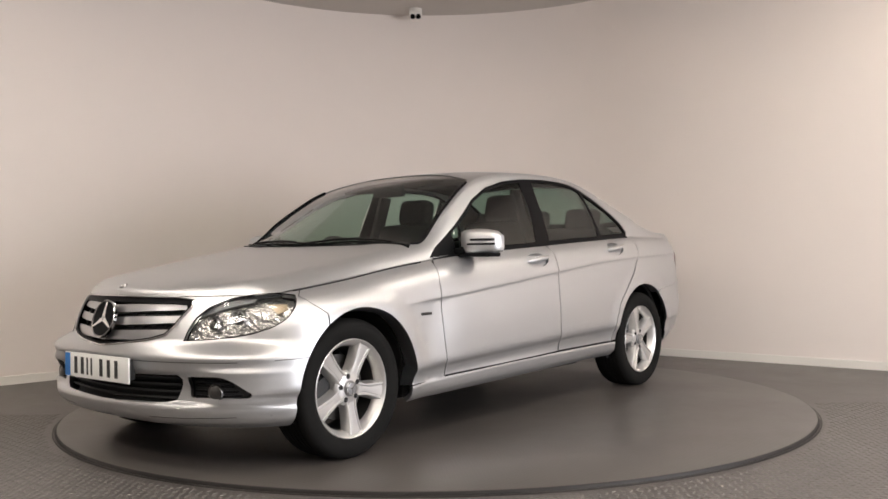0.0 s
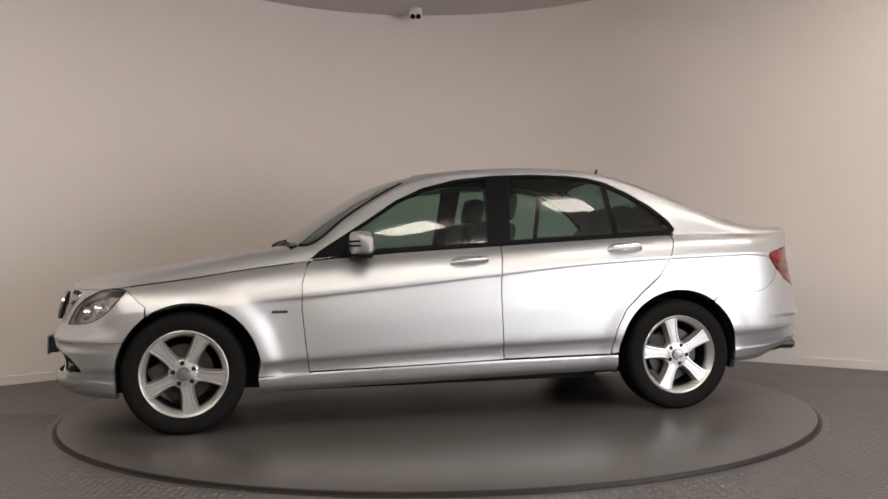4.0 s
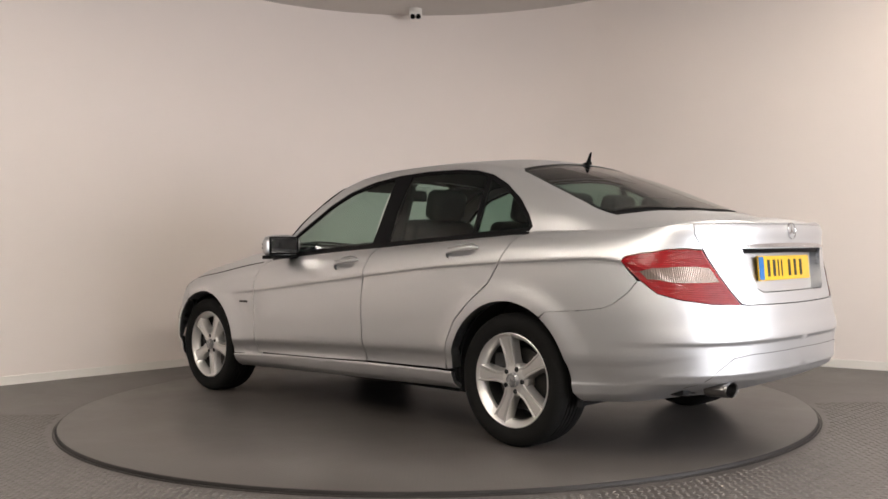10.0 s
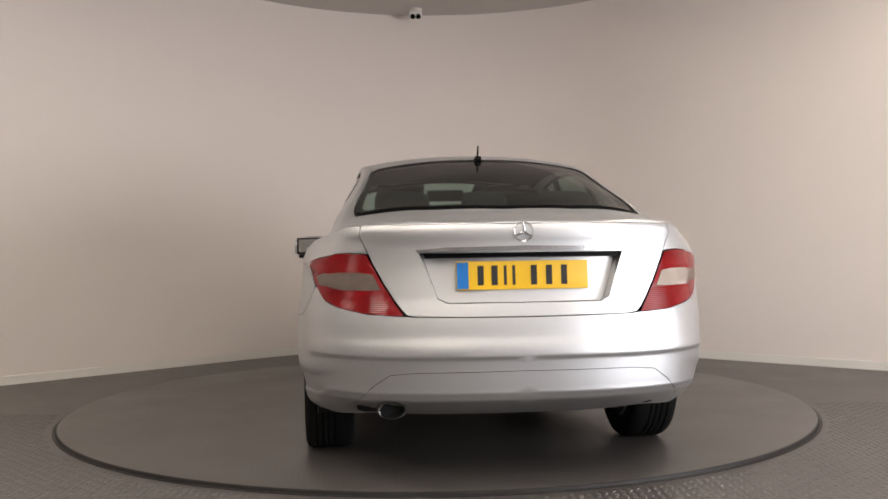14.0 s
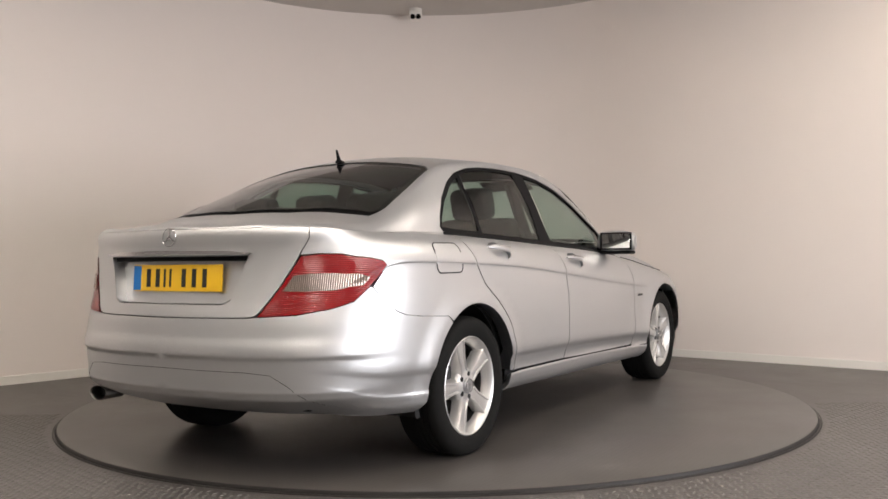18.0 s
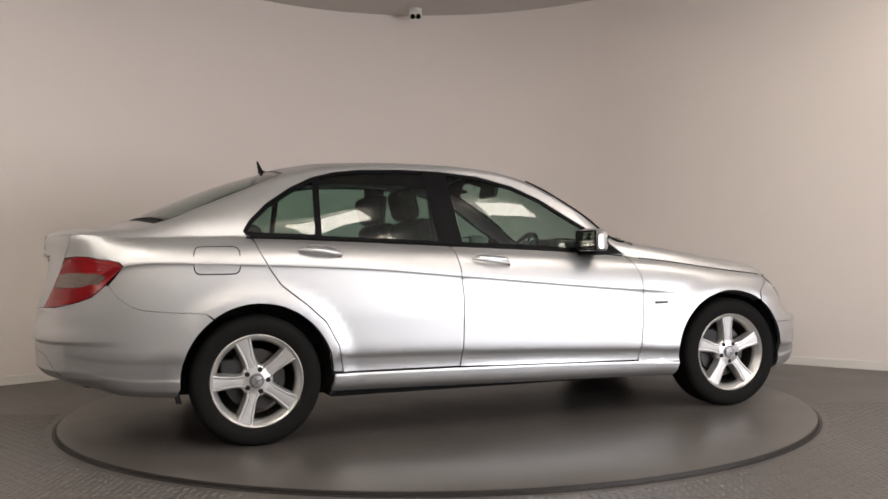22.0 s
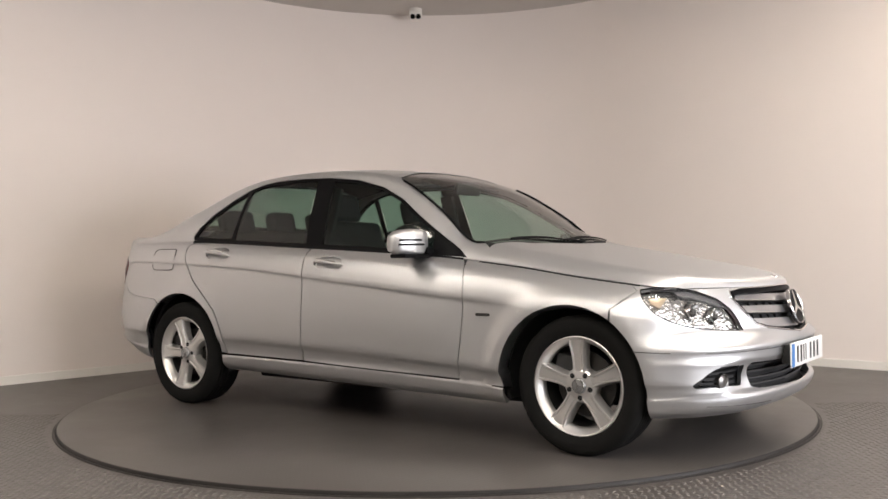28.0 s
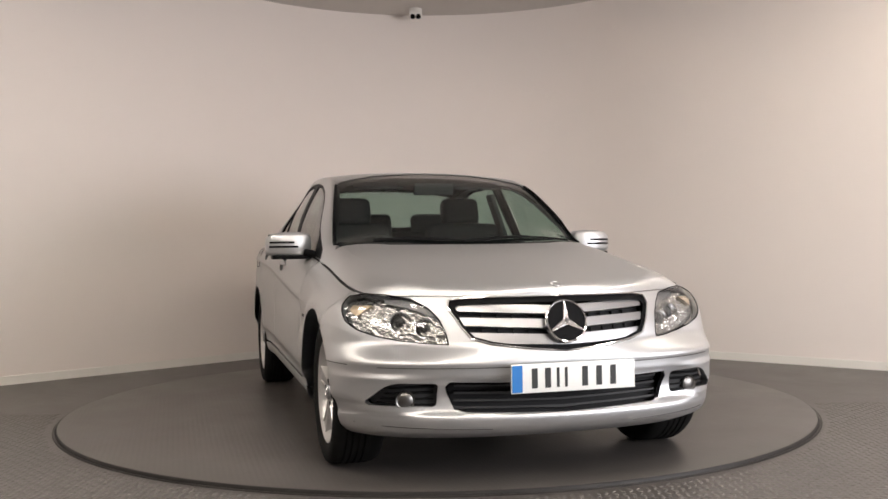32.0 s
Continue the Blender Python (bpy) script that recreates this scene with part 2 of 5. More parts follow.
def tread_material(name, color, depth, rough):
    """Dark grey studded rubber-coated plate: raised lozenges at 26 mm pitch, dust and scuffs."""
    m = material(name, color, rough, var=0.3, var_scale=1.6, rough_var=0.12, spec=0.6)
    nt = m.node_tree
    b = nt.nodes["Principled BSDF"]
    co = nt.nodes.new("ShaderNodeTexCoord")
    sep = nt.nodes.new("ShaderNodeSeparateXYZ")
    nt.links.new(co.outputs["Object"], sep.inputs[0])

    def math_node(op, a, c):
        n = nt.nodes.new("ShaderNodeMath")
        n.operation = op
        for i, s in enumerate((a, c)):
            if isinstance(s, (int, float)):
                n.inputs[i].default_value = s
            elif s is not None:
                nt.links.new(s, n.inputs[i])
        return n.outputs[0]

    k = math.pi / 0.026
    sx = math_node("SINE", math_node("MULTIPLY", sep.outputs[0], k), None)
    sy = math_node("SINE", math_node("MULTIPLY", sep.outputs[1], k), None)
    h = math_node("POWER", math_node("ABSOLUTE", math_node("MULTIPLY", sx, sy), None), 1.6)
    fine = nt.nodes.new("ShaderNodeTexNoise")
    fine.inputs["Scale"].default_value = 160
    nt.links.new(co.outputs["Object"], fine.inputs["Vector"])
    hh = math_node("ADD", h, math_node("MULTIPLY", fine.outputs["Fac"], 0.25))
    # worn stud tops are paler than the dusty ground between them
    big = nt.nodes.new("ShaderNodeTexNoise")
    big.inputs["Scale"].default_value = 0.9
    big.inputs["Detail"].default_value = 5
    nt.links.new(co.outputs["Object"], big.inputs["Vector"])
    worn = nt.nodes.new("ShaderNodeMapRange")
    worn.inputs[1].default_value, worn.inputs[2].default_value = 0.42, 0.66
    nt.links.new(big.outputs["Fac"], worn.inputs[0])
    pale = nt.nodes.new("ShaderNodeMix")
    pale.data_type = "RGBA"
    old = b.inputs["Base Color"].links[0].from_socket
    nt.links.new(old, pale.inputs[6])
    pale.inputs[7].default_value = (*[min(1, c * 2.3) for c in color], 1)
    nt.links.new(math_node("MULTIPLY", math_node("MULTIPLY", h, worn.outputs[0]), depth), pale.inputs[0])
    nt.links.new(pale.outputs[2], b.inputs["Base Color"])
    bp = nt.nodes.new("ShaderNodeBump")
    bp.inputs["Strength"].default_value = depth
    bp.inputs["Distance"].default_value = 0.003
    nt.links.new(hh, bp.inputs["Height"])
    nt.links.new(bp.outputs["Normal"], b.inputs["Normal"])
    return m


M_FLOOR = tread_material("studded_floor", (0.076, 0.068, 0.063), 0.5, 0.40)
M_TABLE = tread_material("turntable_plate", (0.073, 0.0655, 0.0605), 0.12, 0.36)
M_RING = material("turntable_rim", (0.014, 0.012, 0.011), 0.55, spec=0.3, var=0.3, var_scale=6)
M_STEEL = material("worn_steel_edge", (0.05, 0.046, 0.043), 0.45, metal=0.6, var=0.3, var_scale=5)
R_TABLE = 2.2


def build_floor():
    """One flat sheet under everything."""
    ob = part("floor", prism([(-10, -11), (10, -11), (10, 6), (-10, 6)], 0.1, Matrix.Translation((0, 0, FLOOR_Z - 0.1))), M_FLOOR, None, "", smooth=False)
    tagged(ob, "dark grey studded plate floor, dusty and worn", "floor", kind="structure")


build_floor()


def build_turntable():
    top = new("turntable")
    tagged(top, "low round dark grey studded turntable standing on the floor", "turntable")
    disc = lathe([(0, 0), (0.5, 0), (1.0, 0), (1.6, 0), (R_TABLE, 0), (R_TABLE + 0.002, -0.001), (R_TABLE + 0.002, FLOOR_Z + 0.003), (0, FLOOR_Z + 0.003)], 160)
    part("plate", disc, M_TABLE, top)
    rim = lathe([(R_TABLE + 0.003, FLOOR_Z), (R_TABLE + 0.003, -0.002), (R_TABLE + 0.007, -0.0035), (R_TABLE + 0.010, -0.009), (R_TABLE + 0.012, FLOOR_Z + 0.003), (R_TABLE + 0.012, FLOOR_Z - 0.002)], 160)
    part("rim", rim, M_RING, top, "dark edge band of the turntable")
    edge = lathe([(R_TABLE + 0.0135, FLOOR_Z - 0.002), (R_TABLE + 0.0135, FLOOR_Z + 0.004), (R_TABLE + 0.018, FLOOR_Z + 0.0045), (R_TABLE + 0.020, FLOOR_Z + 0.003), (R_TABLE + 0.020, FLOOR_Z - 0.002)], 160)
    part("edge_strip", edge, M_STEEL, top, "worn steel strip round the turntable")
    joint = lathe([(R_TABLE + 0.021, FLOOR_Z - 0.002), (R_TABLE + 0.021, FLOOR_Z + 0.0022), (R_TABLE + 0.026, FLOOR_Z + 0.002), (R_TABLE + 0.026, FLOOR_Z - 0.002)], 160)
    part("joint", joint, M_RING, top, "dark joint between turntable and floor")
    return top


TABLE = build_turntable()

# ---- the car's skin: s runs round the plan from nose to tail, v from the sill over the roof to the middle ----
CW, XF, XR, XF0, XR0 = 0.885, 2.114, -2.42, 1.25, -1.2
V1, V2, V3 = 0.75, 1.2, 1.85


def curve(pts):
    """A smooth curve without overshoot through (x, y) points."""
    p = np.array(sorted(pts), float)
    x, y = p[:, 0], p[:, 1]
    h, d = np.diff(x), np.diff(y) / np.diff(x)
    m = np.empty(len(x))
    m[0], m[-1] = d[0], d[-1]
    for i in range(1, len(x) - 1):
        m[i] = 0 if d[i - 1] * d[i] <= 0 else 2 * d[i - 1] * d[i] / (d[i - 1] + d[i])

    def f(q):
        q = np.clip(np.asarray(q, float), x[0], x[-1])
        i = np.clip(np.searchsorted(x, q) - 1, 0, len(h) - 1)
        t = (q - x[i]) / h[i]
        return (y[i] * (1 + 2 * t) * (1 - t) ** 2 + m[i] * h[i] * t * (1 - t) ** 2 + y[i + 1] * t * t * (3 - 2 * t) - m[i + 1] * h[i] * t * t * (1 - t))
    return f


def make_ring():
    ph = np.linspace(0, math.pi / 2, 900)
    fx = XF0 + (XF - XF0) * np.cos(ph) ** (2 / 4.2)
    fy = CW * np.sin(ph) ** (2 / 2.3)
    rx = XR0 + (XR - XR0) * np.sin(ph) ** (2 / 5.0)
    ry = CW * np.cos(ph) ** (2 / 2.6)
    x = np.concatenate([fx, np.linspace(XF0, XR0, 400)[1:-1], rx])
    y = np.concatenate([fy, np.full(398, CW), ry])
    s = np.concatenate([[0], np.cumsum(np.hypot(np.diff(x), np.diff(y)))])
    keep = np.concatenate([[True], np.diff(s) > 1e-9])
    return s[keep], x[keep], y[keep]


RS, RX, RY = make_ring()
SMAX = RS[-1]

z_edge_side = curve([(2.1, 0.735), (1.85, 0.745), (1.65, 0.765), (1.35, 0.80), (1.02, 0.848), (0.83, 0.87), (0.71, 0.885), (0.38, 0.912), (0.06, 0.932),
                     (-0.35, 0.953), (-0.72, 0.973), (-1.06, 0.99), (-1.4, 1.004), (-1.9, 1.008), (-2.15, 1.008), (-2.35, 1.02)])
d_edge = curve([(2.2, 0.10), (1.65, 0.12), (0.8, 0.128), (0.0, 0.118), (-0.8, 0.128), (-1.4, 0.14), (-2.0, 0.125), (-2.3, 0.11)])
z_bot_side = curve([(2.0, 0.19), (1.0, 0.20), (-1.0, 0.235), (-1.8, 0.25), (-2.3, 0.27)])
z_sill = curve([(2.0, 0.28), (0.96, 0.285), (0.73, 0.30), (-0.34, 0.325), (-0.98, 0.33), (-2.3, 0.345)])
z_crease = curve([(2.0, 0.62), (1.01, 0.668), (0.77, 0.685), (0.36, 0.722), (-0.26, 0.782), (-0.86, 0.838), (-1.47, 0.868), (-1.92, 0.88), (-2.4, 0.88)])
side_d = curve([(0, 0.085), (0.04, 0.055), (0.08, 0.038), (0.12, 0.033), (0.17, 0.028), (0.19, 0.0275), (0.2, 0.031), (0.255, 0.0185), (0.272, 0.006), (0.30, 0.001), (0.42, 0.0), (0.52, 0.006),
                (0.575, 0.0125), (0.6, 0.0150), (0.617, 0.0115), (0.632, 0.0115), (0.70, 0.018), (0.80, 0.034), (0.90, 0.061), (0.95, 0.086)])
wing_d = curve([(0.0, 0.0), (0.32, 0.001), (0.42, 0.0), (0.52, 0.003), (0.62, 0.009), (0.72, 0.019), (0.80, 0.032), (0.88, 0.053), (0.95, 0.086)])
front_d = curve([(0.19, 0.12), (0.22, 0.05), (0.25, 0.025), (0.28, 0.016), (0.293, 0.02), (0.31, 0.048), (0.36, 0.055), (0.41, 0.04), (0.44, 0.016), (0.475, 0.010),
                 (0.486, 0.006), (0.498, 0.005), (0.53, 0.006), (0.56, 0.012), (0.62, 0.03), (0.70, 0.066), (0.745, 0.095)])
rear_d = curve([(0.27, 0.24), (0.30, 0.15), (0.335, 0.07), (0.355, 0.034), (0.372, 0.024), (0.385, 0.015), (0.395, 0.015), (0.42, 0.014), (0.50, 0.011), (0.514, 0.010), (0.522, 0.0), (0.54, 0.001), (0.56, 0.004),
                (0.60, 0.014), (0.65, 0.022), (0.69, 0.030), (0.75, 0.044), (0.90, 0.064), (0.96, 0.066), (1.0, 0.062), (1.03, 0.072)])
r_y = curve([(2.2, 0.1), (2.1, 0.30), (1.8, 0.47), (1.4, 0.59), (1.0, 0.67), (0.86, 0.70), (0.7, 0.695), (0.55, 0.668), (0.4, 0.638), (0.25, 0.606), (0.1, 0.586),
             (-0.05, 0.577), (-0.3, 0.575), (-0.6, 0.575), (-0.9, 0.567), (-1.1, 0.558), (-1.25, 0.57), (-1.45, 0.608), (-1.65, 0.646), (-1.8, 0.66), (-1.95, 0.645),
             (-2.15, 0.56), (-2.3, 0.35), (-2.4, 0.1)])
r_z = curve([(2.2, 0.742), (2.1, 0.75), (1.8, 0.80), (1.4, 0.868), (1.0, 0.932), (0.86, 0.955), (0.7, 0.99), (0.55, 1.09), (0.4, 1.188), (0.25, 1.278), (0.1, 1.338),
             (-0.05, 1.372), (-0.3, 1.395), (-0.6, 1.40), (-0.9, 1.385), (-1.1, 1.355), (-1.25, 1.31), (-1.45, 1.225), (-1.65, 1.145), (-1.8, 1.09), (-1.95, 1.055),
             (-2.15, 1.042), (-2.3, 1.035), (-2.4, 1.02)])
c_z = curve([(2.2, 0.735), (2.04, 0.745), (2.025, 0.766), (1.99, 0.788), (1.9, 0.808), (1.8, 0.825), (1.6, 0.852), (1.3, 0.905), (1.0, 0.952), (0.9, 0.968), (0.85, 1.0), (0.65, 1.125), (0.5, 1.215),
             (0.32, 1.315), (0.15, 1.372), (0.0, 1.402), (-0.3, 1.430), (-0.6, 1.442), (-0.9, 1.438), (-1.12, 1.41), (-1.3, 1.365), (-1.48, 1.31), (-1.65, 1.245),
             (-1.83, 1.172), (-1.97, 1.11), (-2.03, 1.085), (-2.1, 1.075), (-2.2, 1.067), (-2.3, 1.054), (-2.36, 1.032)])
ARCH = [(1.345, 0.318, 0.362), (-1.372, 0.32, 0.366)]


def ramp(a, b, x):
    t = np.clip((x - a) / (b - a), 0, 1)
    return t * t * (3 - 2 * t)


def ring_at(s):
    x, y = np.interp(s, RS, RX), np.interp(s, RS, RY)
    e = 0.004
    tx = np.interp(s + e, RS, RX) - np.interp(s - e, RS, RX)
    ty = np.interp(s + e, RS, RY) - np.interp(s - e, RS, RY)
    ln = np.hypot(tx, ty) + 1e-12
    nx, ny = ty / ln, -tx / ln
    return x, y, nx, ny


def skin(s, v):
    """Points of the left half of the body skin."""
    s, v = np.broadcast_arrays(np.asarray(s, float), np.asarray(v, float))
    x, y, nx, ny = ring_at(np.clip(s, 0, SMAX))
    wf, wr = ramp(0.1, 0.9, nx), ramp(0.1, 0.9, -nx)
    ws = 1 - wf - wr
    ze = z_edge_side(x) * (ws) + wf * 0.745 + wr * 1.03
    zb = z_bot_side(x) * ws + wf * 0.19 + wr * 0.27
    hv = np.clip(v / V1, 0, 1)
    zc, zs = z_crease(x), z_sill(x)
    z_side = np.where(hv < 0.08, zb + (0.04) * hv / 0.08,
                      np.where(hv < 0.2, zb + 0.04 + (zs - zb - 0.04) * (hv - 0.08) / 0.12,
                               np.where(hv < 0.6, zs + (zc - zs) * (hv - 0.2) / 0.4, zc + (ze - zc) * (hv - 0.6) / 0.4)))
    z_end = zb + (ze - zb) * hv
    z = z_side * ws + z_end * (1 - ws)
    de = d_edge(x)
    # the crease fades out over the front wing
    fade = ramp(0.72, 1.15, x) * ramp(0.36, 0.46, hv)
    sd = side_d(hv) * (1 - fade) + wing_d(hv) * fade
    ds = np.where(hv < 0.95, sd, 0.086 + (de - 0.086) * (hv - 0.95) / 0.05)
    for ax, az, ar in ARCH:
        r = np.hypot(x - ax, z - az)
        ds = ds - 0.013 * (1 - ramp(ar + 0.02, ar + 0.13, r)) * (1 - ramp(0.68, 0.86, z))
    ds = ds + 0.016 * np.exp(-((x - 0.86) / 0.16) ** 2) * np.exp(-((z - 0.55) / 0.16) ** 2)
    ds = ds + 0.03 * (1 - ramp(0.24, 0.42, z)) * ramp(-1.66, -1.95, x)
    # above the bumper the nose sweeps back more towards its corners
    sweep = 0.05 * np.minimum(y / 0.4, 1.6) ** 1.5
    # the hollow between lip and ridge runs out towards the corners
    hollow = 1 - 0.8 * ramp(0.5, 0.7, y) * ramp(0.28, 0.31, z) * (1 - ramp(0.43, 0.46, z))
    d = ws * ds + wf * (front_d(z) * hollow + sweep * ramp(0.49, 0.57, z)) + wr * rear_d(z)
    X, Y = x - nx * d, y - ny * d
    Y = np.maximum(Y, 0)
    # above the shoulder: to the rail, then to the middle
    ye, xe = Y, X
    up = v > V1
    de1 = ws * de + wf * (front_d(ze) + sweep) + wr * rear_d(ze)
    xe, ye = x - nx * de1, np.maximum(y - ny * de1, 0)
    yr = np.minimum(r_y(xe), ye * 0.86)
    zr = np.maximum(r_z(xe), ze)
    zm = np.maximum(c_z(xe), zr)
    a = np.clip((v - V1) / (V2 - V1), 0, 1)
    bul = 0.022 * np.sin(math.pi * a)
    dy, dz = ye - yr, zr - ze
    ln = np.hypot(dy, dz) + 1e-9
    ya = ye + (yr - ye) * a + bul * dz / ln * np.minimum(1, ln / 0.2)
    za = ze + (zr - ze) * a + bul * dy / ln * np.minimum(1, ln / 0.2)
    w = np.clip((v - V2) / (V3 - V2), 0, 1)
    yb = yr * (1 - w)
    zb2 = zr + (zm - zr) * (1 - (1 - w) ** 2.3)
    Xo = np.where(up, xe, X)
    Yo = np.where(up, np.where(v <= V2, ya, yb), Y)
    Zo = np.where(up, np.where(v <= V2, za, zb2), z)
    return np.stack([Xo, Yo, Zo], -1)


def skin_normal(s, v, hs=0.012, hvv=0.006):
    s1, s0 = np.minimum(s + hs, SMAX), np.maximum(s - hs, 0)
    v1, v0 = np.minimum(v + hvv, V3), np.maximum(v - hvv, 0)
    a, b = skin(s1, v) - skin(s0, v), skin(s, v1) - skin(s, v0)
    n = np.cross(a, b)
    ln = np.linalg.norm(n, axis=-1, keepdims=True)
    n = np.where(ln > 1e-9, n / np.maximum(ln, 1e-9), [0, 0, 1])
    # the two halves meet without a fold
    P = skin(s, v)
    mid = P[..., 1:2] < 1e-4
    n = np.where(mid, n * [1, 0, 1], n)
    return n / np.maximum(np.linalg.norm(n, axis=-1, keepdims=True), 1e-9)


TS, TV = np.meshgrid(np.linspace(0, SMAX, 620), np.linspace(0, V3, 300), indexing="ij")
TP = skin(TS, TV)
TNX = ring_at(TS)[2]


def unskin(pts, view):
    """(s, v) of the skin points that show at these places seen from the side (x, z), the front or back (y, z) or the top (x, y)."""
    ax = {"side": (0, 2), "front": (1, 2), "rear": (1, 2), "top": (0, 1)}[view]
    ok = {"side": (TV <= V2 + 0.02) & (np.abs(TNX) < 0.97), "front": (TNX > 0.12) & (TV <= V1), "rear": (TNX < -0.12) & (TV <= V1), "top": TV >= V1}[view]
    idx = np.argwhere(ok)
    G = TP[ok][:, ax]
    q = np.array(pts, float)
    out = []
    for p in q:
        k = np.argmin(((G - p) ** 2).sum(1))
        s, v = TS[tuple(idx[k])], TV[tuple(idx[k])]
        for _ in range(4):
            e = 0.003
            f0 = skin(s, v)[list(ax)]
            J = np.stack([(skin(min(s + e, SMAX), v)[list(ax)] - skin(max(s - e, 0), v)[list(ax)]) / (min(s + e, SMAX) - max(s - e, 0)),
                          (skin(s, min(v + e, V3))[list(ax)] - skin(s, max(v - e, 0))[list(ax)]) / (min(v + e, V3) - max(v - e, 0))], 1)
            if abs(np.linalg.det(J)) < 1e-4:
                break
            st = np.linalg.solve(J, p - f0)
            st = np.clip(st, -0.03, 0.03)
            s, v = float(np.clip(s + st[0], 0, SMAX)), float(np.clip(v + st[1], 0, V3))
        out.append((s, v))
    return out


def dense(pts, step=0.025, closed=True):
    out = []
    n = len(pts)
    for i in range(n if closed else n - 1):
        a, b = np.array(pts[i], float), np.array(pts[(i + 1) % n], float)
        k = max(1, int(math.ceil(np.linalg.norm(b - a) / step)))
        out += [tuple(a + (b - a) * j / k) for j in range(k)]
    if not closed:
        out.append(tuple(pts[-1]))
    return out


def rounded(pts, r=0.02, n=4):
    """Round the corners of a closed outline."""
    out = []
    m = len(pts)
    for i in range(m):
        p, a, b = np.array(pts[i], float), np.array(pts[i - 1], float), np.array(pts[(i + 1) % m], float)
        la, lb = np.linalg.norm(a - p), np.linalg.norm(b - p)
        q = min(r, la * 0.45, lb * 0.45)
        p0, p1 = p + (a - p) / la * q, p + (b - p) / lb * q
        for k in range(n + 1):
            t = k / n
            out.append(tuple(p0 * (1 - t) ** 2 + 2 * p * t * (1 - t) + p1 * t * t))
    return out


def inside(P, poly):
    poly = np.asarray(poly, float)
    x, y = P[:, 0], P[:, 1]
    c = np.zeros(len(P), bool)
    j = len(poly) - 1
    for i in range(len(poly)):
        xi, yi, xj, yj = *poly[i], *poly[j]
        hit = (yi > y) != (yj > y)
        c ^= hit & (x < (xj - xi) * (y - yi) / (yj - yi + 1e-15) + xi)
        j = i
    return c


def near_poly(P, poly, d):
    poly = np.asarray(poly, float)
    a, b = poly, np.roll(poly, -1, 0)
    far = np.full(len(P), 9.0)
    for p, q in zip(a, b):
        t = np.clip(((P - p) @ (q - p)) / max(((q - p) ** 2).sum(), 1e-12), 0, 1)
        far = np.minimum(far, np.linalg.norm(P - p - t[:, None] * (q - p), axis=1))
    return far < d


def inset(poly, d):
    """Move a closed outline inwards by d."""
    P = np.array(poly, float)
    area = 0.5 * np.sum(P[:, 0] * np.roll(P[:, 1], -1) - np.roll(P[:, 0], -1) * P[:, 1])
    sg = 1 if area > 0 else -1
    a, b = P - np.roll(P, 1, 0), np.roll(P, -1, 0) - P
    na = np.stack([-a[:, 1], a[:, 0]], 1) / (np.linalg.norm(a, axis=1, keepdims=True) + 1e-12)
    nb = np.stack([-b[:, 1], b[:, 0]], 1) / (np.linalg.norm(b, axis=1, keepdims=True) + 1e-12)
    n = na + nb
    n /= np.maximum(np.linalg.norm(n, axis=1, keepdims=True), 1e-9)
    k = 1 / np.maximum((n * nb).sum(1, keepdims=True), 0.5)
    return [tuple(p) for p in P + sg * d * n * k]


def clip_poly(poly, p, n):
    """The part of a polygon on the side of the line through p to which n points."""
    out = []
    P = [np.array(q, float) for q in poly]
    p, n = np.array(p, float), np.array(n, float)
    for i in range(len(P)):
        a, b = P[i], P[(i + 1) % len(P)]
        da, db = (a - p) @ n, (b - p) @ n
        if da >= 0:
            out.append(tuple(a))
        if da * db < 0:
            out.append(tuple(a + (b - a) * da / (da - db)))
    return out


from mathutils.geometry import delaunay_2d_cdt


